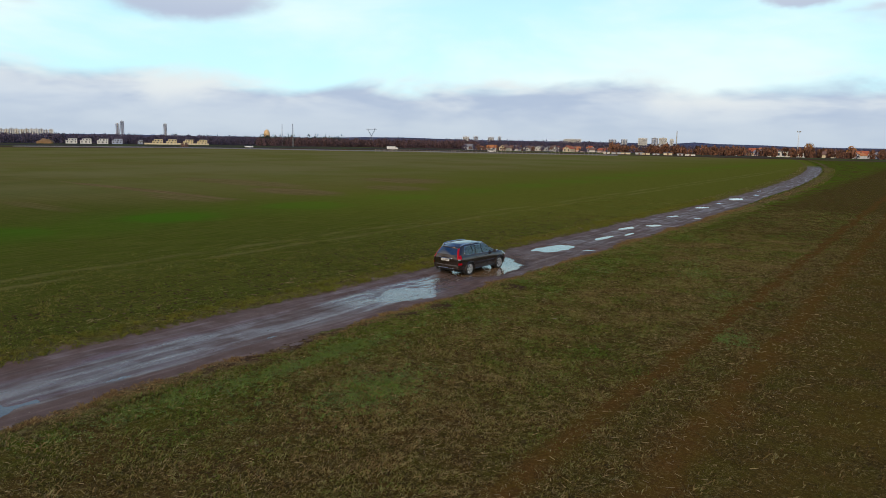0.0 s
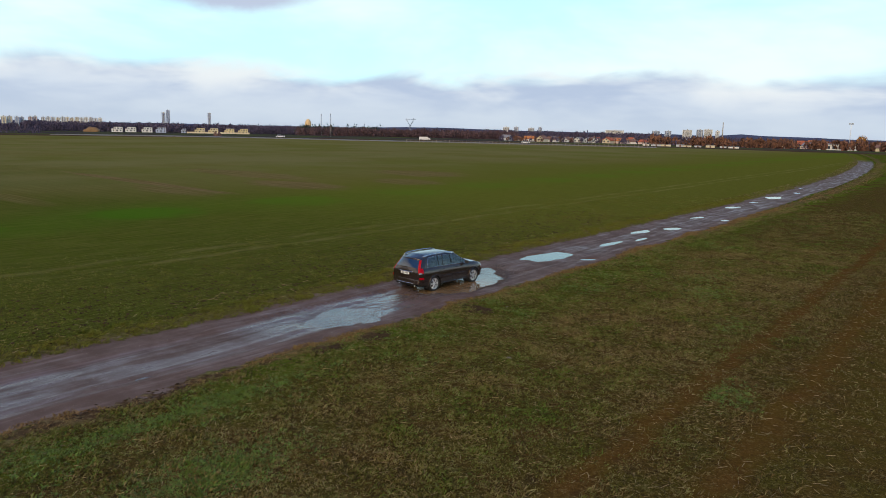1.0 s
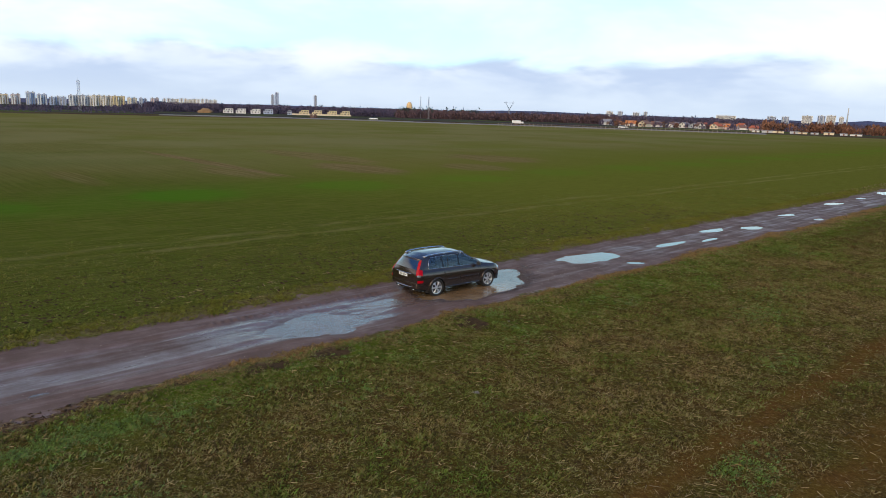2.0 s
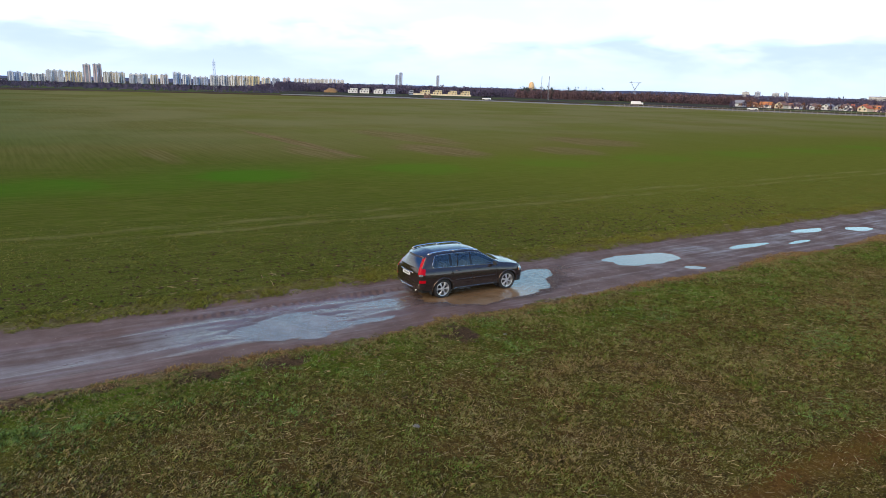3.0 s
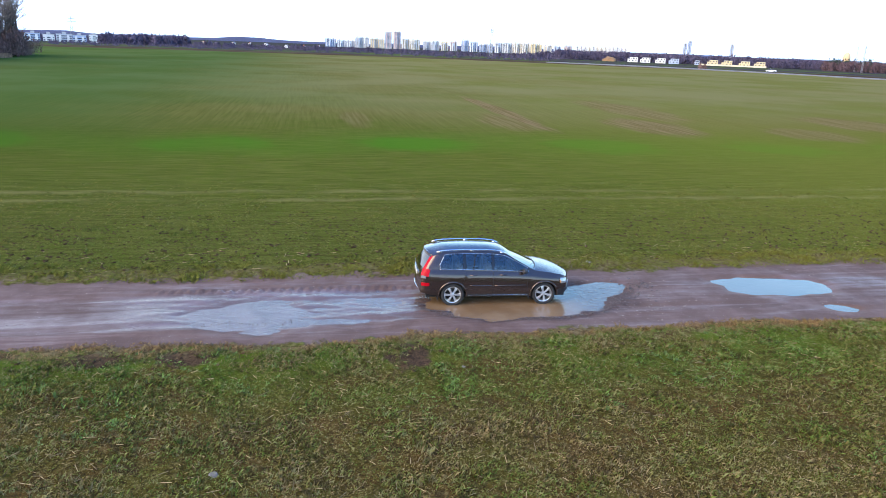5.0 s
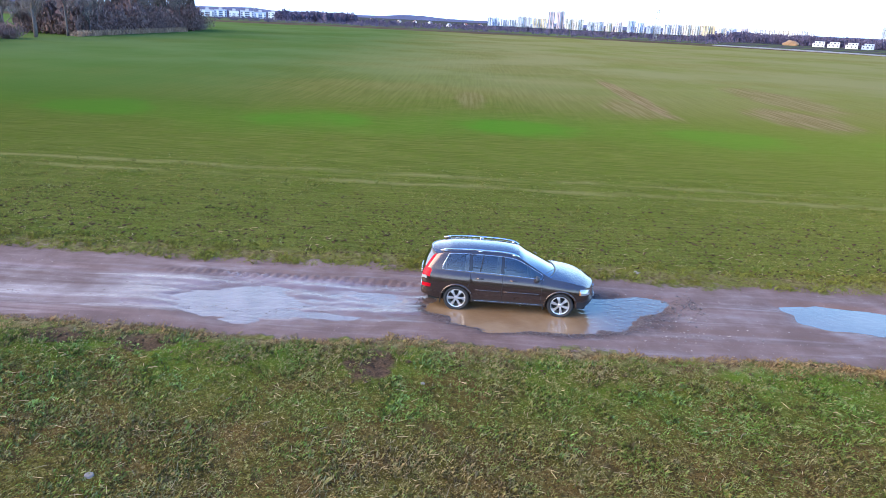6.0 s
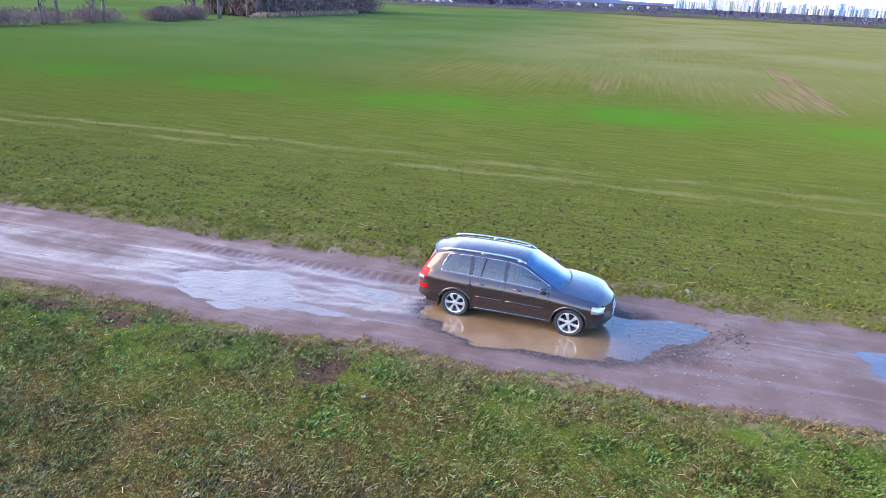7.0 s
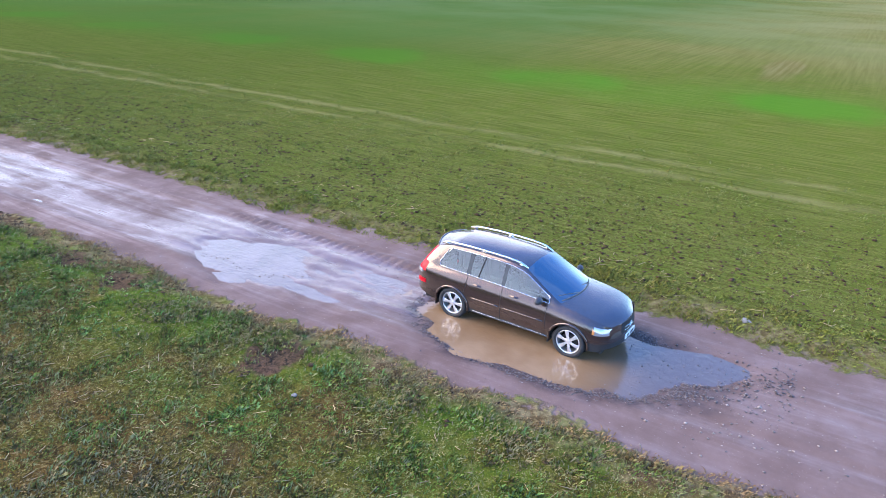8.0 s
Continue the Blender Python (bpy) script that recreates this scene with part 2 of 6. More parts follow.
    # stubble and weeds on the near side
    turf = w.mix(w.ramp(mid, 0.36, 0.62), (0.086, 0.051, 0.014), (0.072, 0.060, 0.011))
    turf = w.mix(w.ramp(fine, 0.52, 0.70, 0.0, 0.6), turf, (0.150, 0.118, 0.042))
    turf = w.mix(w.ramp(fibre, 0.50, 0.42, 0.0, 0.9), turf, (0.030, 0.021, 0.010))
    turf = w.mix(w.ramp(fibre, 0.55, 0.64, 0.0, 0.7), turf, (0.255, 0.200, 0.090))
    turf = w.mix(w.ramp(w.noise(pos, 2.1, 4.0), 0.60, 0.68, 0.0, 0.6), turf, (0.040, 0.024, 0.012))
    green = w.math("MULTIPLY", w.ramp(xw, -14.5, -19.0), w.ramp(wob, 0.40, 0.58))
    turf = w.mix(w.math("MULTIPLY", green, 0.6), turf, (0.070, 0.150, 0.008))
    rut = w.math("MAXIMUM", w.band(xw, -5.6, -4.7, 0.5), w.band(xw, -7.9, -7.2, 0.4))
    for hx, hy, rx, ry in ((-17.65, 30.65, 0.85, 0.60), (-18.15, 25.3, 0.55, 0.75), (-18.2, 23.2, 0.5, 0.8), (-18.7, 17.2, 0.5, 4.6)):
        e = w.math("ADD", w.math("POWER", w.math("DIVIDE", w.math("SUBTRACT", x, hx), rx), 2.0), w.math("POWER", w.math("DIVIDE", w.math("SUBTRACT", y, hy), ry), 2.0))
        turf = w.mix(w.ramp(w.math("MULTIPLY_ADD", w.noise(pos, 2.6, 3.0), 1.6, w.math("SUBTRACT", e, 0.8)), 0.55, 1.1, 0.9, 0.0), turf, w.mix(w.ramp(fibre, 0.42, 0.58), (0.034, 0.020, 0.016), (0.090, 0.048, 0.032)))
    turf = w.mix(w.math("MULTIPLY", rut, 0.42), turf, (0.135, 0.054, 0.014))
    bare = w.ramp(xw, -8.0, -1.0)
    turf = w.mix(w.math("MULTIPLY", bare, w.ramp(w.noise(pos, 0.3, 3.0), 0.35, 0.6, 0.1, 0.6)), turf, (0.090, 0.058, 0.012))
    col = w.mix(w.ramp(xr, -22.2, -21.2), wheat, turf)
    # dry rim along both edges of the track
    rim = w.math("MAXIMUM", w.band(xr, -19.6, -18.3, 0.4), w.math("MULTIPLY", w.band(xr, -25.2, -24.2, 0.4), 0.75))
    col = w.mix(w.math("MULTIPLY", rim, w.ramp(w.noise(pos, 1.3, 4.0), 0.35, 0.6, 0.3, 0.9)), col, w.mix(w.ramp(fine, 0.4, 0.62), (0.078, 0.046, 0.024), (0.200, 0.150, 0.072)))
    # mud of the track
    drag = w.noise(w.stretch(pos, 1.7, 0.17, 1.0), 1.3, 5.0, 0.60, 0.6)
    mud = w.mix(w.ramp(mid, 0.30, 0.72), (0.110, 0.070, 0.054), (0.158, 0.105, 0.085))
    mud = w.mix(w.math("MULTIPLY", w.ramp(drag, 0.45, 0.70, 0.0, 0.35), w.math("MAXIMUM", w.ramp(y, 33.0, 24.0, 0.25, 1.0), w.ramp(y, 44.0, 52.0, 0.25, 1.0))), mud, (0.235, 0.148, 0.120))
    mud = w.mix(w.ramp(grit, 0.62, 0.74, 0.0, 0.25), mud, (0.30, 0.25, 0.21))
    ex, ey = w.math("DIVIDE", w.math("ADD", x, 21.62), 1.62), w.math("DIVIDE", w.math("SUBTRACT", y, 34.9), 3.25)
    ring = w.math("SQRT", w.math("MULTIPLY_ADD", ex, ex, w.math("MULTIPLY", ey, ey)))
    ring = w.band(w.math("MULTIPLY_ADD", mid, 0.5, w.math("SUBTRACT", ring, 0.25)), 0.78, 1.12, 0.12)
    mud = w.mix(w.math("MULTIPLY", ring, w.ramp(fine, 0.36, 0.6, 0.4, 0.95)), mud, (0.066, 0.046, 0.040))
    ragged = w.math("MULTIPLY_ADD", w.noise(pos, 1.9, 5.0, 0.65), 1.5, w.math("MULTIPLY_ADD", fine, 0.6, -1.05))
    slim = w.math("MULTIPLY", w.math("ADD", xr, 24.2), w.ramp(y, 45.0, 120.0, 0.0, 0.34))      # the track narrows farther on
    track = w.band(w.math("ADD", w.math("ADD", xr, slim), ragged), -24.2, -19.05, 0.14)
    track = w.math("MULTIPLY", track, w.ramp(y, 235, 262, 1.0, 0.0))
    col = w.mix(track, col, mud)
    # land past the field's end: ploughed strip, meadow, wooded floor
    dx, dy = w.math("ADD", x, 8.0), w.math("SUBTRACT", y, 24.0)
    r = w.math("SQRT", w.math("MULTIPLY_ADD", dx, dx, w.math("MULTIPLY", dy, dy)))
    out = w.ramp(w.math("MULTIPLY_ADD", broad, 26.0, r), 334.0, 340.0)
    plough = w.mix(w.ramp(w.noise(pos, 0.02, 2.0), 0.45, 0.55), (0.070, 0.045, 0.030), (0.085, 0.070, 0.040))
    scrub = w.mix(w.ramp(w.noise(pos, 0.008, 4.0), 0.46, 0.56), w.mix(w.ramp(w.noise(pos, 0.05, 3.0), 0.4, 0.6), (0.042, 0.036, 0.042), (0.075, 0.062, 0.058)), (0.075, 0.100, 0.030))
    plough = w.mix(w.ramp(r, 385.0, 430.0), plough, scrub)
    col = w.mix(out, col, plough)
    col = w.mix(w.ramp(r, 900.0, 1700.0), col, (0.055, 0.055, 0.045))
    w.put(b.inputs["Base Color"], col)
    lane = w.math("MULTIPLY", w.band(xr, -23.0, -20.3, 0.55), w.math("MULTIPLY_ADD", w.math("MAXIMUM", w.band(y, 23.0, 33.0, 1.5), w.ramp(y, 20.0, 12.0, 0.0, 0.5)), 0.6, w.math("MULTIPLY", w.math("MAXIMUM", w.ramp(y, 35.0, 27.0), w.ramp(y, 37.5, 44.0, 0.0, 0.45)), 0.5)))
    soak = w.math("MULTIPLY_ADD", lane, 0.24, w.math("MULTIPLY_ADD", drag, 0.7, w.math("MULTIPLY", mid, 0.3)))
    wet = w.math("MULTIPLY", track, w.ramp(soak, 0.46, 0.84))
    w.put(b.inputs["Roughness"], w.math("MULTIPLY_ADD", wet, -0.50, w.math("MULTIPLY_ADD", track, -0.20, 0.88)))
    w.put(b.inputs["Specular IOR Level"], w.math("MULTIPLY_ADD", wet, 0.34, w.math("MULTIPLY", track, 0.04)))
    hgt = w.math("ADD", w.math("MULTIPLY", fine, 0.6), w.math("MULTIPLY_ADD", grit, 0.25, w.math("MULTIPLY", mid, 0.4)))
    w.put(b.inputs["Normal"], w.bump(w.math("MULTIPLY", hgt, w.math("MULTIPLY_ADD", track, -0.72, 1.0)), 0.7, 0.09))
    return m




def water_material(name="puddle_water", rough=0.03, grain=(1.0, 0.7), strength=0.5, lo=(0.175, 0.106, 0.052), hi=(0.230, 0.150, 0.082), ior=1.5, clearing=0.0):
    """Brown puddle water: a mirror for the sky at a low angle, mud from above."""
    m, w, b = material(name, rough=rough, spec=0.5)
    pos = w.add("ShaderNodeNewGeometry").outputs["Position"]
    n = w.noise(pos, 0.7, 3.0)
    silt = w.mix(w.ramp(n, 0.35, 0.65), lo, hi)
    clear = w.ramp(w.math("MULTIPLY_ADD", n, 1.6, w.xyz(pos)[1]), 36.2, 38.2, 0.0, clearing)
    w.put(b.inputs["Base Color"], w.mix(clear, silt, (0.055, 0.043, 0.036)))
    b.inputs["IOR"].default_value = ior
    rip = w.noise(w.stretch(pos, *grain, 1.0), 6.0, 4.0, 0.6, 0.6)
    w.put(b.inputs["Normal"], w.bump(rip, strength, 0.018))
    return m


def glass_material(name, tint, see, sheen=0.10):
    """Tinted pane: lets part of the light through, mirrors the rest by Fresnel."""
    m = bpy.data.materials.new(name)
    m.use_nodes = True
    w = Nodes(m.node_tree)
    nt = m.node_tree
    nt.nodes.remove(nt.nodes["Principled BSDF"])
    out = nt.nodes["Material Output"]
    clear = w.add("ShaderNodeBsdfTransparent")
    clear.inputs[0].default_value = (*[t * see for t in tint], 1)
    gloss = w.add("ShaderNodeBsdfGlossy")
    gloss.inputs["Roughness"].default_value, gloss.inputs["Color"].default_value = 0.02, (1, 1, 1, 1)
    lw = w.add("ShaderNodeLayerWeight")
    lw.inputs["Blend"].default_value = 0.5
    fr = w.math("MULTIPLY_ADD", w.math("POWER", lw.outputs["Facing"], 4.0), 0.80, sheen)
    mx = w.add("ShaderNodeMixShader")
    w.put(mx.inputs[0], fr), w.put(mx.inputs[1], clear.outputs[0]), w.put(mx.inputs[2], gloss.outputs[0])
    w.put(out.inputs["Surface"], mx.outputs[0])
    return m


def paint_material():
    """Bronze-brown metallic car paint under clear coat, dusty with road film low down."""
    m, w, b = material("car_paint", (0.085, 0.062, 0.050), 0.30, 0.85, coat=0.6, spec=0.3)
    pos = w.add("ShaderNodeTexCoord").outputs["Object"]
    flake = w.noise(pos, 900.0, 1.0)
    base = w.mix(w.ramp(flake, 0.35, 0.65), (0.070, 0.050, 0.042), (0.130, 0.094, 0.080))
    z = w.xyz(pos)[2]
    film = w.math("MULTIPLY", w.ramp(w.math("MULTIPLY_ADD", w.noise(pos, 3.0, 4.0), 0.35, z), 0.80, 0.40), 0.35)
    w.put(b.inputs["Base Color"], w.mix(film, base, (0.085, 0.062, 0.046)))
    w.put(b.inputs["Coat Weight"], w.math("SUBTRACT", 0.6, film))
    w.put(b.inputs["Roughness"], w.math("MULTIPLY_ADD", film, 0.45, 0.24))
    return m


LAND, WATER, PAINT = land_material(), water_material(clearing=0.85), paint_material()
MILKY = water_material("silty_water", 0.10, (2.4, 0.6), 0.7, (0.105, 0.078, 0.066), (0.150, 0.115, 0.100), 1.5)
POOL = water_material("pothole_water", 0.03, strength=0.15, lo=(0.062, 0.043, 0.032), hi=(0.095, 0.068, 0.052), ior=1.6)
RUTWATER = water_material("rut_water", 0.20, (2.4, 0.6), 0.6, (0.085, 0.060, 0.051), (0.125, 0.090, 0.077), 1.55)
# screen glass carries a blue tint that adds to the sky's reflection
GLASS, SCREEN = glass_material("side_glass", (0.78, 0.90, 0.90), 0.62, 0.10), glass_material("screen_glass", (0.25, 0.55, 1.0), 0.03, 0.16)
RUBBER = material("tyre_rubber", (0.022, 0.021, 0.021), 0.8, grain=0.35, scale=6, bump=0.002)[0]
PLASTIC = material("black_plastic", (0.025, 0.025, 0.027), 0.5, grain=0.2, scale=12)[0]
GLOSSBLACK = material("pillar_black", (0.012, 0.012, 0.014), 0.12, spec=0.6)[0]
ALLOY = material("alloy", (0.72, 0.72, 0.74), 0.28, 0.85, grain=0.06, scale=9)[0]
CHROME = material("satin_metal", (0.58, 0.59, 0.61), 0.25, 0.95, grain=0.05, scale=7)[0]
REDLENS = material("red_lens", (0.40, 0.002, 0.010), 0.25, spec=0.15, grain=0.12, scale=20)[0]
CLEARLENS = material("clear_lens", (0.36, 0.38, 0.41), 0.15, 0.6, coat=1.0)[0]
AMBER = material("amber_lens", (0.50, 0.20, 0.05), 0.15, coat=1.0)[0]
CABIN = material("cabin_trim", (0.12, 0.11, 0.10), 0.8, grain=0.2, scale=9)[0]
DARK = material("dark_cavity", (0.012, 0.012, 0.012), 0.9, grain=0.2, scale=9)[0]
PLATE = material("plate_white", (0.80, 0.80, 0.78), 0.4, grain=0.04, scale=20)[0]
INK = material("plate_ink", (0.03, 0.03, 0.035), 0.5)[0]


# ---------------------------------------------------------------- mesh helpers
def mesh_object(name, verts, faces, mat, parent=None, label="", smooth=False, mats=None, index=None):
    """One mesh object out of point and face lists."""
    me = bpy.data.meshes.new(name)
    me.from_pydata([tuple(v) for v in verts], [], [tuple(f) for f in faces])
    for mm in (mats or [mat]):
        me.materials.append(mm)
    if index is not None:
        me.polygons.foreach_set("material_index", index)
    if smooth:
        me.polygons.foreach_set("use_smooth", [True] * len(me.polygons))
    me.update()
    ob = new(name, me)
    if parent is not None:
        ob.parent = parent
    if label:
        tagged(ob, label)
    return ob


def fast_mesh(name, verts, faces, mat, smooth=False):
    """Like mesh_object, for large arrays: verts (n, 3), faces (m, 3 or 4)."""
    verts, faces = np.asarray(verts, np.float32), np.asarray(faces, np.int32)
    me = bpy.data.meshes.new(name)
    k = faces.shape[1]
    me.vertices.add(len(verts))
    me.vertices.foreach_set("co", verts.ravel())
    me.loops.add(faces.size)
    me.loops.foreach_set("vertex_index", faces.ravel())
    me.polygons.add(len(faces))
    me.polygons.foreach_set("loop_start", np.arange(len(faces), dtype=np.int32) * k)
    if smooth:
        me.polygons.foreach_set("use_smooth", np.ones(len(faces), bool))
    me.materials.append(mat)
    me.update(calc_edges=True)
    return new(name, me)


def part(name, bm, mat, parent, label="", smooth=False):
    """Links a bmesh as one mesh object under a thing or a part."""
    me = bpy.data.meshes.new(name)
    if smooth:
        for f in bm.faces:
            f.smooth = True
    bm.to_mesh(me)
    bm.free()
    me.materials.append(mat)
    ob = new(name, me)
    if parent is not None:
        ob.parent = parent
    if label:
        tagged(ob, label)
    return ob


def empty(name):
    return new(name)


def box(bm, x0, y0, z0, x1, y1, z1, bevel=0.0):
    r = bmesh.ops.create_cube(bm, size=1, matrix=Matrix.Translation(((x0 + x1) / 2, (y0 + y1) / 2, (z0 + z1) / 2)) @ Matrix.Diagonal((x1 - x0, y1 - y0, z1 - z0, 1)))
    if bevel:
        edges = list({e for v in r["verts"] for e in v.link_edges})
        bmesh.ops.bevel(bm, geom=edges, offset=bevel, segments=2, affect="EDGES")
    return bm


def tube_data(points, radius, sides=6, closed=False):
    """Points and faces of a tube along a line; radius may vary from point to point."""
    pts = [Vector(p) for p in points]
    n = len(pts)
    rad = radius if hasattr(radius, "__len__") else [radius] * n
    verts, faces = [], []
    for i, p in enumerate(pts):
        a = pts[(i - 1) % n] if (i or closed) else p
        b = pts[(i + 1) % n] if (i < n - 1 or closed) else p
        d = (b - a).normalized()
        u = d.cross(Vector((0, 0, 1)) if abs(d.z) < 0.95 else Vector((1, 0, 0))).normalized()
        v = d.cross(u)
        for k in range(sides):
            q = 2 * math.pi * k / sides
            verts.append(p + (u * math.cos(q) + v * math.sin(q)) * rad[i])
    for i in range(n if closed else n - 1):
        for k in range(sides):
            j = (i + 1) % n
            faces.append((i * sides + k, i * sides + (k + 1) % sides, j * sides + (k + 1) % sides, j * sides + k))
    if not closed:
        faces.append(tuple(range(sides))[::-1])
        faces.append(tuple((n - 1) * sides + k for k in range(sides)))
    return verts, faces


def tube(name, points, radius, mat, parent, label="", sides=6, closed=False):
    v, f = tube_data(points, radius, sides, closed)
    return mesh_object(name, v, f, mat, parent, label, smooth=True)


# ---------------------------------------------------------------- relief
def hash2(i, j, seed):
    h = (i.astype(np.int64) * 374761393 + j.astype(np.int64) * 668265263 + seed * 1442695041) & 0x7FFFFFFF
    h = ((h ^ (h >> 13)) * 1274126177) & 0x7FFFFFFF
    return ((h ^ (h >> 16)) & 0xFFFF) / 65535.0


def value_noise(x, y, seed=0):
    i, j = np.floor(x), np.floor(y)
    u, v = x - i, y - j
    u, v = u * u * (3 - 2 * u), v * v * (3 - 2 * v)
    a, b = hash2(i, j, seed), hash2(i + 1, j, seed)
    c, d = hash2(i, j + 1, seed), hash2(i + 1, j + 1, seed)
    return (a * (1 - u) + b * u) * (1 - v) + (c * (1 - u) + d * u) * v - 0.5


def fbm(x, y, seed=0, octaves=4):
    s, amp, f = 0.0, 1.0, 1.0
    for k in range(octaves):
        s = s + amp * value_noise(x * f, y * f, seed + k)
        amp, f = amp * 0.5, f * 2.03
    return s


def step(a, b, x):
    t = np.clip((x - a) / (b - a), 0, 1)
    return t * t * (3 - 2 * t)


TRACK_NEAR, TRACK_FAR, WATER_Z = -19.05, -24.2, -0.035


def track_bend(y):
    return -0.00047 * np.maximum(y - 80.0, 0) ** 2


def far_fall(x, y):
    """The land drops gently past the end of the field."""
    r = np.hypot(x + 8, y - 24)
    return -np.clip(r - 335, 0, 1100) * 0.0150 - np.clip(r - 1435, 0, 3500) * 0.006


def land_height(x, y):
    rough = 0.05 * fbm(x * 0.45, y * 0.45, 3) + 0.03 * fbm(x * 1.7, y * 1.7, 11, 3)
    roll = 0.10 * fbm(x * 0.035, y * 0.035, 23, 3) * np.clip(np.abs(x + 21.6) / 30, 0, 1)
    return 0.10 + rough + roll + far_fall(x, y)


# centre x, y, half width, half length, turn (degrees), depth
PUDDLES = [
    (-21.62, 34.75, 1.48, 2.9, 3, 0.20), (-22.2, 37.3, 0.80, 1.75, 20, 0.095),
    (-21.05, 26.7, 1.50, 2.2, -4, 0.088), (-21.75, 29.7, 1.15, 2.2, 6, 0.062), (-20.4, 28.8, 0.95, 1.8, -8, 0.062),
    (-22.15, 44.0, 0.98, 2.05, -8, 0.16), (-19.98, 45.0, 0.36, 0.62, -20, 0.10),
    (-22.5, 58.4, 0.50, 1.3, -5, 0.09), (-21.4, 61.8, 0.72, 1.25, -8, 0.10), (-22.6, 70.7, 0.45, 1.35, -6, 0.10),
    (-20.15, 70.6, 0.36, 0.75, 0, 0.08), (-23.1, 82.4, 0.62, 1.5, -8, 0.10), (-23.15, 89.9, 0.45, 1.0, 0, 0.09),
    (-23.1, 97.8, 0.95, 2.2, 5, 0.12), (-22.65, 107.6, 0.45, 1.1, 4, 0.10), (-24.1, 116.5, 0.42, 1.0, 6, 0.10),
    (-20.5, 7.2, 0.95, 1.7, 4, 0.10), (-21.6, 51.5, 0.35, 1.7, -3, 0.05), (-20.9, 54.5, 0.30, 1.3, 2, 0.05),
]


def track_height(x, y):
    """Height of the muddy track and the banks beside it."""
    xc = x - track_bend(y)
    edge_n = TRACK_NEAR - 1.25 * step(45, 120, y) + 0.9 * fbm(y * 0.22, y * 0 + 3.3, 5, 3) + 0.25 * fbm(y * 1.4, y * 0 + 1.3, 9, 2)
    edge_f = TRACK_FAR + 0.5 * fbm(y * 0.25, y * 0 + 8.1, 6, 3) + 0.2 * fbm(y * 1.3, y * 0 + 5.3, 8, 2)
    bank = np.maximum(step(edge_n - 0.15, edge_n + 0.55, xc), step(edge_f + 0.12, edge_f - 0.45, xc))
    drag = fbm(xc * 2.2, y * 0.15, 31, 4)
    bed = 0.010 + 0.026 * fbm(xc * 0.9, y * 0.5, 41, 4) + 0.014 * drag
    # wet, churned stretches where the wheel ruts lie low
    low = step(26, 20, y) * step(-19.9, -20.6, xc) * step(-23.2, -22.5, xc) + step(47, 49, y) * step(62, 56, y) * step(-20.0, -20.8, xc) * step(-23.4, -22.4, xc) * 0.62
    bed = bed - low * (0.047 + 0.032 * drag)
    for side, seed in ((-20.45, 51), (-22.75, 52)):
        mid = side + 0.25 * fbm(y * 0.12, y * 0 + seed, seed, 2)
        bed = bed - 0.022 * np.exp(-((xc - mid) / 0.20) ** 2) + 0.014 * np.exp(-((np.abs(xc - mid) - 0.36) / 0.10) ** 2)
    bed = bed + step(23, 25, y) * step(32.5, 31, y) * (0.026 * fbm(xc * 2.8, y * 0.7, 33, 4) + 0.026 * fbm(xc * 7, y * 2.0, 35, 4))
    # lugged tyre print beside the churned stretch
    lug = np.exp(-((xc + 23.05 - 0.02 * (y - 28)) / 0.16) ** 2) * step(23, 24, y) * step(32.5, 31, y)
    bed = bed + lug * 0.034 * np.sign(np.sin(y * 21 + (xc + 23) * 9))
    hole = np.zeros_like(x)
    for cx, cy, rx, ry, turn, deep in PUDDLES:
        near = (np.abs(y - cy) < ry * 2.2) & (np.abs(x - cx) < 4)
        c, s = math.cos(radians(turn)), math.sin(radians(turn))
        dx, dy = x - cx, y - cy
        q = np.hypot((dx * c + dy * s) / rx, (-dx * s + dy * c) / ry) + 0.30 * fbm(x * 1.3, y * 1.0, 61, 4)
        hole = np.maximum(hole, np.where(near, deep * step(1.25, 0.55, q), 0))
    z = (bed - hole) * (1 - bank) + bank * land_height(x, y)
    crumb = 0.018 * fbm(x * 5.5, y * 5.5, 71, 3) * (0.22 + bank)
    return z + crumb


def grid_faces(nx, ny):
    i = np.arange(nx - 1)[:, None] * ny + np.arange(ny - 1)[None, :]
    return np.stack([i, i + ny, i + ny + 1, i + 1], -1).reshape(-1, 4)


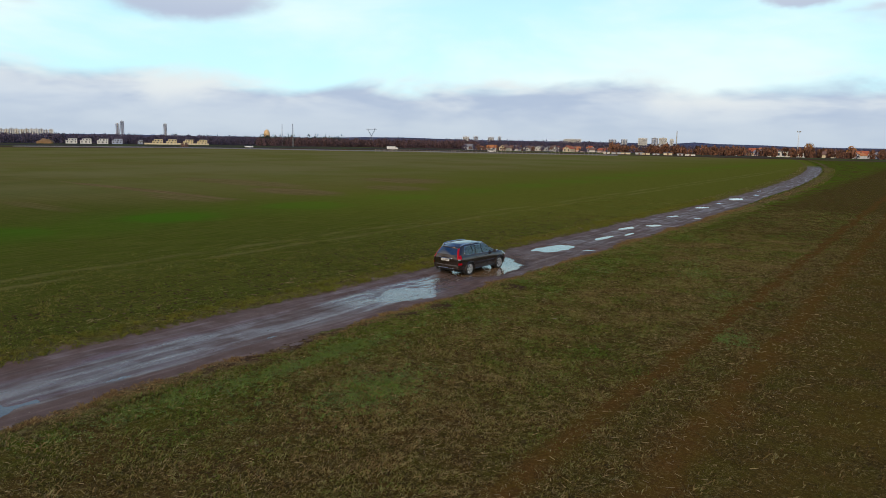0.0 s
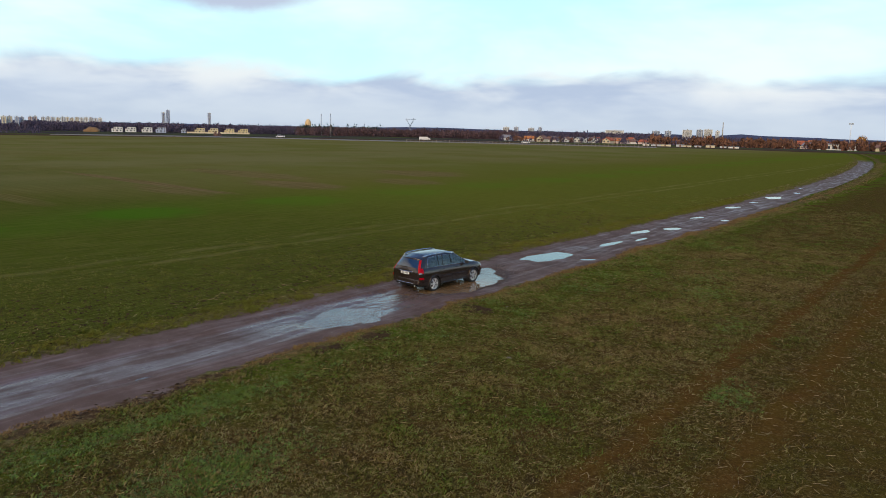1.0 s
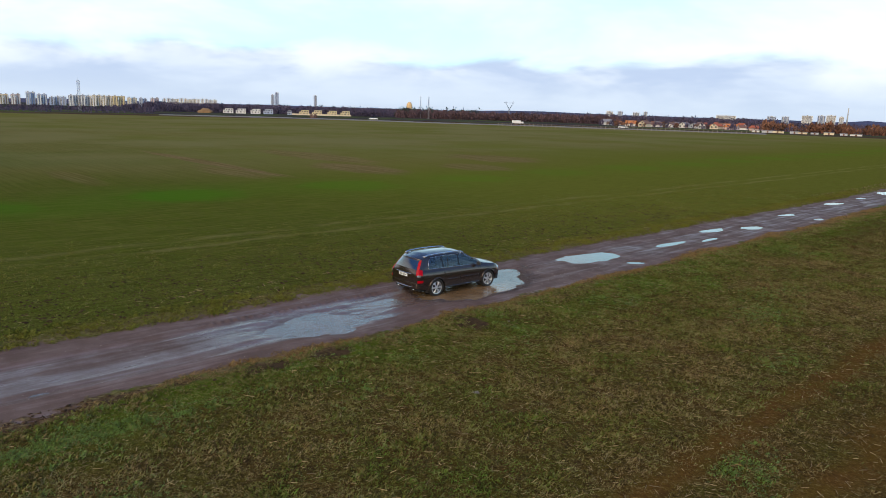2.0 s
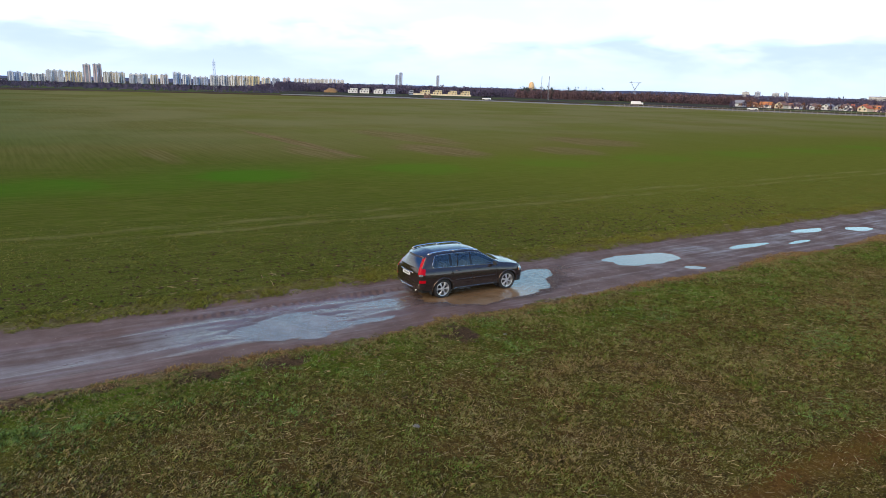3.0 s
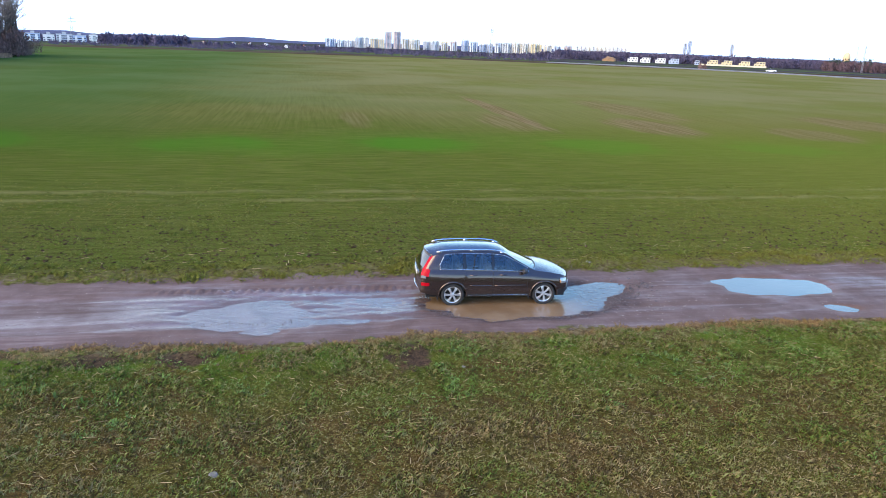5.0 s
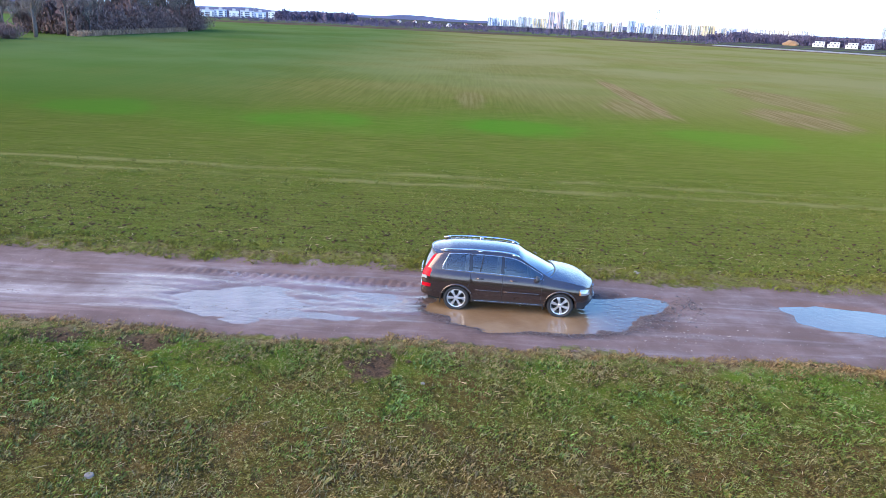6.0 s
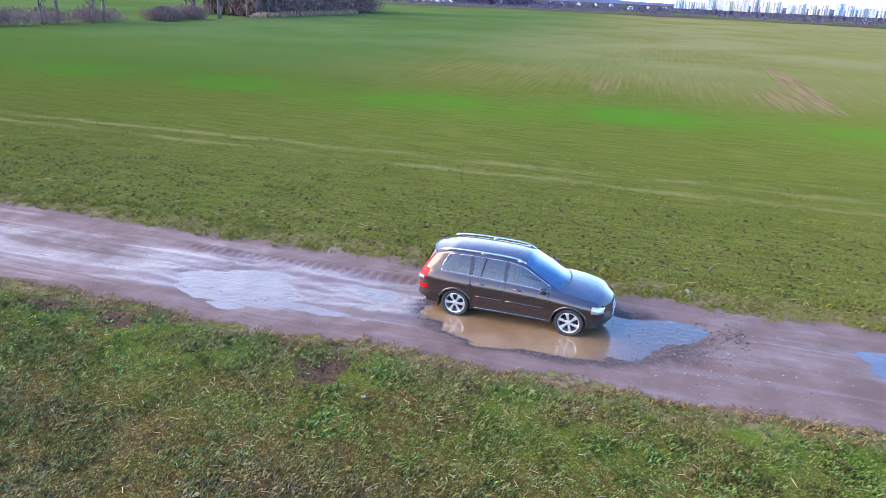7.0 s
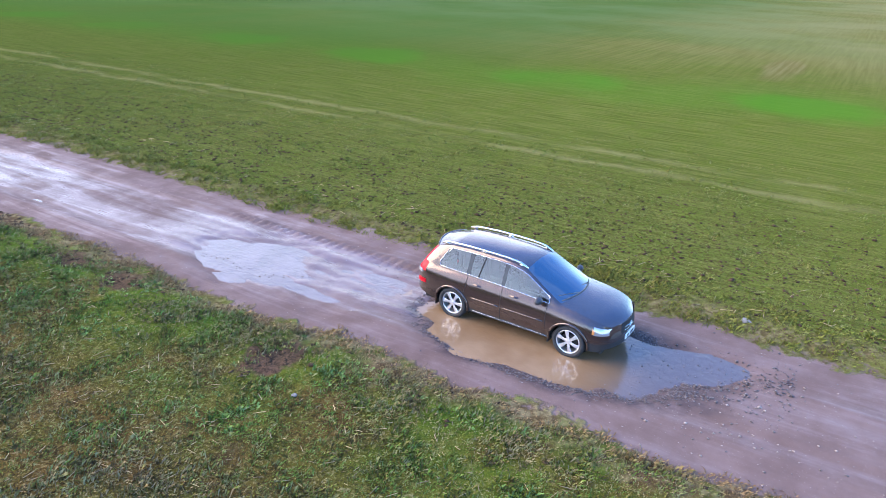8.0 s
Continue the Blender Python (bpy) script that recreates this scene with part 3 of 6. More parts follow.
def build_ground():
    def lines(lo, hi, stepm, reach):
        v = list(np.arange(lo, hi + 1e-6, stepm))
        d, a, c = stepm, v[0], v[-1]
        left, right = [], []
        while c < reach or a > -reach:
            d *= 1.16
            a, c = a - d, c + d
            left.append(max(a, -reach)), right.append(min(c, reach))
        return np.unique(np.array(left + v + right))
    gx, gy = lines(-46.0, 6.0, 0.30, 4900), lines(-4.0, 78.0, 0.34, 4900)
    X, Y = np.meshgrid(gx, gy, indexing="ij")
    Z = land_height(X, Y)
    xc = X - track_bend(Y)
    under = step(-25.6, -25.0, xc) * step(-17.6, -18.2, xc) * step(-32, -28, Y) * step(248, 243, Y)
    Z = Z - under * 0.55
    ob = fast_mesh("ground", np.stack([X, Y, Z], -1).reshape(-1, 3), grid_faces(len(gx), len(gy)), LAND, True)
    tagged(ob, "winter field of green wheat and brown stubble reaching the horizon", "field", kind="structure")
    ry = np.concatenate([np.arange(-30, 2, 0.4), np.arange(2, 62, 0.09), np.arange(62, 120, 0.3), np.arange(120, 246, 1.0)])
    rx = np.arange(-26.6, -16.6, 0.085)
    X, Y = np.meshgrid(rx, ry, indexing="ij")
    X = X + track_bend(Y)
    Z = track_height(X, Y)
    lip = np.maximum(step(-26.2, -26.6, X - track_bend(Y)), step(-17.0, -16.65, X - track_bend(Y)))
    Z = Z + 0.012 - lip * 0.08
    ob = fast_mesh("road", np.stack([X, Y, Z], -1).reshape(-1, 3), grid_faces(len(rx), len(ry)), LAND, True)
    tagged(ob, "rutted brown dirt track, wet mud with water-filled potholes", "dirt road", kind="structure")


def build_puddles():
    def sheet(cx, cy, hx, hy, turn, drop=0.0):
        bm = bmesh.new()
        m = pose(cx, cy, WATER_Z - drop, 0, 0, turn) @ Matrix.Diagonal((hx, hy, 1, 1))
        bmesh.ops.create_circle(bm, cap_ends=True, segments=40, radius=1.0, matrix=m)
        return bm
    big = part("puddle", sheet(-21.9, 35.6, 2.6, 4.6, 4), WATER, None)
    tagged(big, "large brown muddy puddle filling the track round the car", "puddle", kind="structure")
    wide = part("puddle", sheet(-21.2, 28.0, 2.2, 4.2, 0, 0.006), MILKY, None)
    tagged(wide, "shallow milky puddle churned up on the wet track", "puddle", kind="structure")
    for cx, cy, rx, ry, turn, deep in PUDDLES[5:]:
        ob = part("puddle", sheet(cx, cy, rx * 1.45, ry * 1.45, turn), POOL, None)
        tagged(ob, "still puddle in a pothole of the dirt track, mirroring the sky", "puddle", group="potholes of the track", kind="structure")
    for cy, hy in ((13.0, 14.5), (55.0, 9.0)):
        film = part("wet_rut", sheet(-21.6, cy, 1.9, hy, 0, 0.012), RUTWATER, None)
        tagged(film, "streaks of water standing in long wheel ruts", "puddle", kind="structure")


build_ground()
build_puddles()


# ---------------------------------------------------------------- the car
def smooth_table(xs, ys):
    """A soft curve through the given places (monotone cubic)."""
    xs, ys = np.array(xs, float), np.array(ys, float)
    d = np.diff(ys) / np.diff(xs)
    m = np.concatenate([[d[0]], np.where(d[1:] * d[:-1] > 0, 2 * d[1:] * d[:-1] / (d[1:] + d[:-1] + 1e-12), 0), [d[-1]]])

    def f(x):
        x = np.clip(x, xs[0], xs[-1])
        i = np.clip(np.searchsorted(xs, x) - 1, 0, len(xs) - 2)
        h = xs[i + 1] - xs[i]
        t = (x - xs[i]) / h
        return ((2 * t**3 - 3 * t**2 + 1) * ys[i] + (t**3 - 2 * t**2 + t) * h * m[i]
                + (-2 * t**3 + 3 * t**2) * ys[i + 1] + (t**3 - t**2) * h * m[i + 1])
    return f


WHEELBASE, AXLE_Z, ARCH = 2.86, 0.36, 0.425
REAR, NOSE = -0.97, 3.67
half_width = smooth_table([-0.97, -0.85, -0.6, 0.0, 1.4, 2.86, 3.2, 3.42, 3.57, 3.67], [0.83, 0.90, 0.935, 0.95, 0.95, 0.945, 0.93, 0.885, 0.82, 0.70])
belt_z = smooth_table([-0.97, 0.0, 1.0, 1.95, 2.3, 2.7, 3.0, 3.42, 3.67], [1.15, 1.13, 1.10, 1.07, 1.05, 1.015, 0.98, 0.91, 0.84])
top_z = smooth_table([-0.97, -0.8, -0.3, 0.4, 1.1, 1.45, 1.67, 1.95, 2.25, 2.45, 2.55, 2.68, 3.0, 3.3, 3.45, 3.57, 3.67],
                     [1.575, 1.622, 1.690, 1.718, 1.708, 1.675, 1.620, 1.465, 1.290, 1.178, 1.138, 1.118, 1.075, 1.015, 0.975, 0.925, 0.850])
sill_z = smooth_table([-0.97, -0.6, 0.0, 2.86, 3.4, 3.67], [0.43, 0.36, 0.31, 0.30, 0.29, 0.36])
ROOF_F = (1.0, 0.93, 0.78, 0.52, 0.26, 0.0)      # across the roof, from edge to middle


EDGE_ROW = 12


def station(x):
    """One half of the body's outline across the car at x: rows from sill to the middle of the roof."""
    w, zb, belt, top = float(half_width(x)), float(sill_z(x)), float(belt_z(x)), float(top_z(x))
    low = zb
    for ax in (0.0, WHEELBASE):
        if abs(x - ax) < ARCH:
            low = max(low, AXLE_Z + math.sqrt(ARCH**2 - (x - ax) ** 2) * 0.97)
    rows = []
    flare = max(math.exp(-((x - ax) / 0.52) ** 2) for ax in (0.0, WHEELBASE)) * 0.018
    for f in (0.0, 0.10, 0.30, 0.52, 0.74, 0.85, 0.94, 1.0):
        z = low + (belt - low) * f
        q = (z - zb) / (belt - zb)
        y = w * (0.955 + 0.045 * math.sin(min(1, q / 0.62) * math.pi / 2)) - 0.095 * w * max(0, (q - 0.74) / 0.26) ** 1.5
        rows.append((y + flare * (1 - q), z))
    yb = rows[-1][0]
    tall = max(0.0, min(1.0, (top - belt - 0.06) / 0.56))
    edge_y, edge_z = yb - 0.025 - 0.205 * tall, top - 0.028 - 0.040 * tall - 0.02 * (1 - tall)
    for f in (0.06, 0.30, 0.60, 0.90):
        rows.append((yb + (edge_y - yb) * (f ** 1.12), belt + (edge_z - belt) * f))
    for f in ROOF_F:
        rise = (top - edge_z) * (1 - f ** 2.0)
        rows.append((edge_y * f, edge_z + rise))
    return rows


def car_shell():
    """Body points: rows along the car for both sides, with the leaning tail and curved nose."""
    xs = sorted(set([round(v, 3) for v in np.linspace(REAR, NOSE, 86)] + [-0.46, 0.31, 0.41, 1.19, 1.28, 1.67, 2.44, 2.55]))
    n = len(station(0.0))
    grid = []
    for x in xs:
        sec = station(x)
        near_tail = max(0.0, 1 - (x - REAR) / 0.80)
        near_nose = max(0.0, (x - 3.15) / (NOSE - 3.15))
        line = []
        for j, (y, z) in enumerate(sec):
            f = abs(y) / max(0.05, float(half_width(x)))
            lean = 0.0
            if z > 0.98:
                lean = 0.42 * ((z - 0.98) / 0.64) ** 1.25            # tailgate leans forward
            elif z < 0.62:
                lean = 0.02 - 0.05 * (1 - abs(z - 0.50) / 0.2) if z > 0.3 else 0.0
            dx = lean * near_tail - (0.05 + 0.16 * max(0.0, min(1.0, (z - 1.0) / 0.5))) * (1 - min(1, f / 0.72) ** 2) * near_tail ** 3
            tuck = 0.10 * max(0, (0.42 - z) / 0.15) + 0.05 * max(0, (z - 0.62) / 0.2)
            if j >= EDGE_ROW:                                        # windscreen and its foot bow forward in the middle
                dx += 0.14 * (1 - ROOF_F[j - EDGE_ROW] ** 2) * math.exp(-((x - 2.48) / 0.42) ** 2)
            dx += near_nose ** 2 * (0.16 * (1 - min(1, f) ** 2) - tuck)
            dx += (0.01, 0.03, 0.07, 0.05)[j - 9] * math.exp(-((x + 0.44) / 0.22) ** 2) if 9 <= j <= 12 else 0.0   # leaning rear edge of the side glass
            line.append((x + dx, y, z))
        grid.append(line)
    return xs, grid, n


def build_car():
    car = empty("car")
    xs, grid, n = car_shell()
    m = len(xs)
    BELT, WIN0, WIN1, EDGE = 7, 8, 11, 12          # rows: belt line, window bottom and top, roof edge
    bins = {}

    def put(key, quad):
        bins.setdefault(key, []).append(quad)

    def mid(i):
        return (xs[i] + xs[i + 1]) / 2
    for side in (1, -1):
        s = "l" if side > 0 else "r"
        for i in range(m - 1):
            x = mid(i)
            for j in range(n - 1):
                q = [grid[i][j], grid[i + 1][j], grid[i + 1][j + 1], grid[i][j + 1]]
                q = [(a, b * side, c) for a, b, c in q]
                if side < 0:
                    q = q[::-1]
                key = "body"
                if WIN0 <= j < WIN1 and -0.62 < x < 2.36:
                    if x < -0.46:
                        key = "body"
                    elif x < 0.31:
                        key = "quarter_window_" + s
                    elif 0.41 < x < 1.19:
                        key = "rear_window_" + s
                    elif 1.28 < x < 2.30:
                        key = "front_window_" + s
                    else:
                        key = ("pillar_c_" if x < 0.7 else "pillar_b_" if x < 1.6 else "pillar_a_") + s
                elif 1.67 < x < 2.55 and j >= EDGE + 1:
                    key = "windscreen"
                elif j < BELT and 0.36 < x < 1.24 and j >= 1 and (x > 0.44 or j > 3):
                    key = "rear_door_" + s
                elif j < BELT and 1.24 < x < 2.32 and j >= 1:
                    key = "front_door_" + s
                elif x > 2.58 and j >= EDGE:
                    key = "hood"
                elif j < 1 and 0.44 < x < 2.42:
                    key = "sill_" + s
                elif (x < -0.76 and 4 <= j < BELT) or (x < -0.82 and BELT <= j < WIN0) or (x < -0.89 and WIN0 <= j < WIN1 + 1):
                    key = "tail_light_" + s
                elif x < -0.43 and j < 2:
                    key = "rear_bumper"
                elif x > 3.31 and j < 2:
                    key = "front_bumper"
                put(key, q)
    # tail and nose: surfaces across the car between the two sides' end rows
    for end, i in (("tail", 0), ("nose", m - 1)):
        line = grid[i]
        rows = []
        for j in range(EDGE + 1):
            x0, y0, z0 = line[j]
            row = []
            for f in ROOF_F:
                k = ROOF_F.index(f)
                ex, ey, ez = line[EDGE + k]
                share = (j / EDGE) ** 3
                crown = (ez - line[EDGE][2]) * share
                bx = (-0.05 - 0.16 * max(0.0, min(1.0, (z0 - 1.0) / 0.5)) if end == "tail" else 0.16) * (1 - f ** 2)
                bx0 = (ex - line[EDGE][0])
                row.append((x0 + bx * (1 - share) + bx0 * share, y0 * f, z0 + crown))
            rows.append([(a, b, c) for a, b, c in row] + [(a, -b, c) for a, b, c in row[-2::-1]])
        for j in range(EDGE):
            for k in range(len(rows[0]) - 1):
                q = [rows[j][k], rows[j + 1][k], rows[j + 1][k + 1], rows[j][k + 1]]
                if end == "tail":
                    q = q[::-1]
                last = len(rows[0]) - 2
                if end == "tail":
                    if WIN0 <= j < WIN1 and 1 <= k <= last - 1:
                        key = "rear_screen"
                    elif 4 <= j < WIN1 and k in (0, last):
                        key = "tail_light_l" if k == 0 else "tail_light_r"
                    elif j < 2:
                        key = "rear_bumper"
                    else:
                        key = "tailgate"
                else:
                    if 3 <= j < 7 and 3 <= k <= last - 3:
                        key = "grille"
                    elif j < 2:
                        key = "front_bumper"
                    else:
                        key = "body"
                put(key, q)

    def weld(quads):
        index, verts, faces = {}, [], []
        for q in quads:
            f = []
            for p in q:
                k = (round(p[0], 4), round(p[1], 4), round(p[2], 4))
                if k not in index:
                    index[k] = len(verts)
                    verts.append(p)
                f.append(index[k])
            f = list(dict.fromkeys(f))
            if len(f) > 2:
                c = sum((Vector(verts[k]) for k in f), Vector()) / len(f)
                nrm = (Vector(verts[f[1]]) - Vector(verts[f[0]])).cross(Vector(verts[f[2]]) - Vector(verts[f[0]]))
                out = c - Vector((min(max(c.x, -0.2), 3.0), 0, 0.8))
                faces.append(f if nrm.dot(out) > 0 else f[::-1])
        return verts, faces

    def shell(name, key, mat, parent, label=""):
        v, f = weld(bins[key])
        return mesh_object(name, v, f, mat, parent, label, smooth=True)
    shell("body", "body", PAINT, car, "bronze-brown metallic body shell")
    shell("hood", "hood", PAINT, car)
    shell("tailgate", "tailgate", PAINT, car)
    shell("windscreen", "windscreen", SCREEN, car, "windscreen with the reflected sky's blue put into its glass")
    shell("rear_screen", "rear_screen", SCREEN, car, "dark rear window")
    shell("rear_bumper", "rear_bumper", PAINT, car)
    shell("front_bumper", "front_bumper", PLASTIC, car, "dark lower front bumper")
    shell("grille", "grille", DARK, car, "black grille")
    for s in "lr":
        sg = 1 if s == "l" else -1
        shell("sill", "sill_" + s, PLASTIC, car, "dark plastic sill")
        for post in "abcd":
            if f"pillar_{post}_{s}" in bins:
                shell("pillar", f"pillar_{post}_{s}", GLOSSBLACK, car, "gloss black window pillar")
        shell("quarter_window", "quarter_window_" + s, GLASS, car)
        shell("tail_light", "tail_light_" + s, REDLENS, car, "tall red tail light")
        for which in ("rear", "front"):
            door = shell("door", which + "_door_" + s, PAINT, car)
            shell("window", which + "_window_" + s, GLASS, door)
            hx = 0.52 if which == "rear" else 1.44
            hy = side_y(hx + 0.1, 0.985) * sg
            bm = bmesh.new()
            box(bm, hx, hy - 0.024, 0.968, hx + 0.22, hy + 0.024, 1.003, 0.012)
            part("handle", bm, PAINT, door, smooth=True)
            # rubbing strip low on the door
            x0, x1 = (0.52, 1.20) if which == "rear" else (1.29, 2.27)
            tube("strip", [(x, (side_y(x, 0.66) + 0.004) * sg, 0.66) for x in np.linspace(x0, x1, 8)], 0.017, PAINT, door, sides=6)
        # door gaps
        for gx, z0, z1 in ((0.36, 0.74, 1.11), (1.245, 0.36, 1.09), (2.32, 0.36, 1.05)):
            tube("door_gap", [(gx - (0.10 * max(0, (0.9 - z) / 0.3) if gx < 0.5 else 0), (side_y(gx, z) + 0.001) * sg, z) for z in np.linspace(z0, z1, 9)], 0.0065, DARK, car, sides=5)
        tube("sill_trim", [(x, (side_y(x, 0.345) + 0.004) * sg, 0.345) for x in np.linspace(0.45, 2.40, 14)], 0.004, CHROME, car, "bright line along the sill", sides=5)
        # bright line round the side windows
        loop = []
        for x in np.linspace(-0.43, 2.35, 26):
            loop.append(row_point(grid, xs, x, WIN0, sg, 0.006))
        for x in np.linspace(2.32, -0.46, 30):
            loop.append(row_point(grid, xs, x, WIN1, sg, 0.006))
        loop.append(row_point(grid, xs, -0.475, WIN0 + 1, sg, 0.006))
        tube("window_trim", loop, 0.009, CHROME, car, "bright trim line round the side windows", sides=5, closed=True)
        tube("window_divider", [row_point(grid, xs, 0.62 + 0.025 * k, WIN0 + k, sg, 0.004) for k in range(4)], 0.014, DARK, car, sides=5)
        for fx in (-0.455, 2.40):
            bm = bmesh.new()
            box(bm, fx - 0.012, 0.80 * sg - 0.11, 0.19, fx + 0.012, 0.80 * sg + 0.11, 0.44, 0.008)
            part("mud_flap", bm, PLASTIC, car)
        # wheel arch lips
        for ax in (0.0, WHEELBASE):
            arc = []
            for a in np.linspace(-8, 188, 26):
                x, z = ax + ARCH * 1.02 * math.cos(radians(a)), AXLE_Z + ARCH * 0.99 * math.sin(radians(a))
                arc.append((x, (side_y(x, max(z, 0.33)) + 0.010) * sg, z))
            tube("arch_lip", arc, 0.026, PAINT, car, sides=6)
            bm = bmesh.new()
            for k in range(14):
                a0, a1 = radians(-5 + 190 * k / 14), radians(-5 + 190 * (k + 1) / 14)
                pts = [(ax + ARCH * math.cos(a), AXLE_Z + ARCH * 0.97 * math.sin(a)) for a in (a0, a1)]
                vs = [bm.verts.new((p[0], y, p[1])) for p in pts for y in (0.92 * sg, 0.55 * sg)]
                bm.faces.new((vs[0], vs[1], vs[3], vs[2]))
            ring = [bm.verts.new((ax + ARCH * math.cos(radians(a)), 0.55 * sg, AXLE_Z + ARCH * 0.97 * math.sin(radians(a)))) for a in range(0, 360, 20)]
            bm.faces.new(ring)
            part("wheel_well", bm, DARK, car)
        # roof rail on three feet
        rail = [(x, (0.600 + 0.015 * (1 - ((x - 0.5) / 1.0) ** 2)) * sg, float(top_z(x)) - 0.012 - 0.22 * max(0, abs(x - 0.59) - 0.92)) for x in np.linspace(-0.50, 1.68, 24)]
        r = tube("roof_rail", rail, 0.025, CHROME, car, "silver roof rail", sides=8)
        for fx in (-0.38, 0.59, 1.53):
            bm = bmesh.new()
            zt = float(top_z(fx))
            box(bm, fx - 0.06, 0.606 * sg - 0.018, zt - 0.085, fx + 0.06, 0.606 * sg + 0.018, zt - 0.016, 0.010)
            part("rail_foot", bm, CHROME, r, smooth=True)
        # door mirror
        bm = bmesh.new()
        bmesh.ops.create_icosphere(bm, subdivisions=3, radius=1, matrix=Matrix.Translation((2.17, 1.03 * sg, 1.135)) @ Matrix.Diagonal((0.085, 0.125, 0.085, 1)))
        for v in bm.verts:
            if v.co.x < 2.135:
                v.co.x = 2.135
        mir = part("door_mirror", bm, PLASTIC, car, "dark door mirror", smooth=True)
        bm = bmesh.new()
        box(bm, 2.16, 0.86 * sg - 0.05, 1.065, 2.24, 0.86 * sg + 0.13 * sg, 1.105, 0.012)
        part("mirror_arm", bm, PLASTIC, mir)
        # headlamp: a bright bowl behind a swept lens, with an amber corner
        lamp = head_lamp(sg, grid, xs)
        lamp.parent = car
        # fog lamp
        bm = bmesh.new()
        bmesh.ops.create_cone(bm, cap_ends=True, segments=16, radius1=0.05, radius2=0.045, depth=0.03, matrix=Matrix.Translation((3.60, 0.52 * sg, 0.43)) @ Matrix.Rotation(radians(90), 4, "Y"))
        part("fog_lamp", bm, CLEARLENS, car)
        # small clear section in the tail light
        q0 = [(-0.975, 0.825 * sg, 0.90), (-0.83, 0.905 * sg, 0.90), (-0.83, 0.905 * sg, 0.98), (-0.965, 0.82 * sg, 0.98)]
        q1 = [(a - 0.012, b + 0.012 * sg, c) for a, b, c in q0]
        mesh_object("reversing_light", q0 + q1, [(0, 1, 2, 3), (4, 5, 6, 7), (0, 1, 5, 4), (1, 2, 6, 5), (2, 3, 7, 6), (3, 0, 4, 7)], CLEARLENS, car, "clear reversing light")
        bm = bmesh.new()
        box(bm, -0.965, 0.60 * sg - 0.16, 0.545, -0.90, 0.60 * sg + 0.16, 0.60, 0.01)
        part("reflector", bm, REDLENS, car, "red bumper reflector")
        # red lamp wrapped round the bumper's corner
        q0 = [(x, (side_y(x, z) + 0.004) * sg, z) for x in (-0.95, -0.84, -0.72) for z in (0.66, 0.76)]
        q1 = [(a - 0.02, b + 0.014 * sg, c) for a, b, c in q0]
        mesh_object("corner_light", q0 + q1, [(6, 8, 9, 7), (8, 10, 11, 9), (0, 1, 3, 2), (2, 3, 5, 4), (0, 2, 8, 6), (2, 4, 10, 8), (1, 7, 9, 3), (3, 9, 11, 5), (0, 6, 7, 1), (4, 5, 11, 10)], REDLENS, car, "red corner light")
        # exhaust
        tube("exhaust_tip", [(-0.80, 0.5 * sg, 0.33), (-0.93, 0.5 * sg, 0.32)], 0.035, CHROME, car, sides=10)
    # spoiler over the tailgate
    spoil = [(-0.785 + 0.185 * (y / 0.6) ** 2, y, 1.566 - 0.052 * (y / 0.6) ** 2) for y in np.linspace(-0.60, 0.60, 13)]
    tube("spoiler", spoil, 0.028, PAINT, car, sides=8)
    # number plate with unreadable bars, bright strip over it
    plate = empty_box("number_plate", (-1.048, -0.26, 0.845), (-1.030, 0.26, 0.955), PLATE, car)
    for k, y in enumerate((0.17, 0.12, 0.07, -0.03, -0.08, -0.13, -0.18)):
        empty_box("plate_bar", (-1.052, y - 0.017, 0.872), (-1.047, y + 0.017, 0.930), INK, plate)
    tube("tailgate_trim", [(-1.030 + 0.05 * (y / 0.6) ** 2 - 0.012, y, 0.985) for y in np.linspace(-0.48, 0.48, 11)], 0.016, CHROME, car, "bright strip over the number plate", sides=6)
    tube("rear_skid", [(-1.045 + 0.13 * (y / 0.8) ** 2 - 0.012, y, 0.455) for y in np.linspace(-0.72, 0.72, 13)], 0.018, CHROME, car, "silver skid strip on the rear bumper", sides=8)
    tube("front_skid", [(3.80 - 0.20 * (y / 0.6) ** 2, y, 0.40) for y in np.linspace(-0.58, 0.58, 13)], 0.028, CHROME, car, "silver skid strip under the front bumper", sides=8)
    # grille bars and plain badge
    for z in (0.60, 0.66, 0.72, 0.78):
        tube("grille_bar", [(3.825 - 0.16 * (y / 0.6) ** 2 - 0.05 * max(0, z - 0.62) / 0.2, y, z) for y in np.linspace(-0.33, 0.33, 7)], 0.010, CHROME, car, sides=6)
    bm = bmesh.new()
    bmesh.ops.create_cone(bm, cap_ends=True, segments=20, radius1=0.055, radius2=0.05, depth=0.02, matrix=Matrix.Translation((3.83, 0, 0.69)) @ Matrix.Rotation(radians(90), 4, "Y"))
    part("badge", bm, CHROME, car, "plain round badge")
    front_plate = empty_box("number_plate", (3.822, -0.26, 0.465), (3.838, 0.26, 0.575), PLATE, car)
    for y in (-0.17, -0.12, -0.07, 0.03, 0.08, 0.13, 0.18):
        empty_box("plate_bar", (3.837, y - 0.017, 0.49), (3.842, y + 0.017, 0.55), INK, front_plate)
    # wipers
    for y0, y1 in ((0.45, -0.12), (-0.15, -0.62)):
        tube("wiper", [(2.68 - 0.12 * (y0 / 0.64) ** 2, y0, 1.138), (2.60 - 0.12 * ((y0 + y1) / 1.28) ** 2, (y0 + y1) / 2, 1.160), (2.55 - 0.12 * (y1 / 0.64) ** 2, y1, 1.172)], 0.012, PLASTIC, car, sides=5)
    tube("rear_wiper", [(-1.01, 0.0, 1.10), (-0.96, 0.16, 1.20), (-0.935, 0.30, 1.25)], 0.010, PLASTIC, car, sides=5)
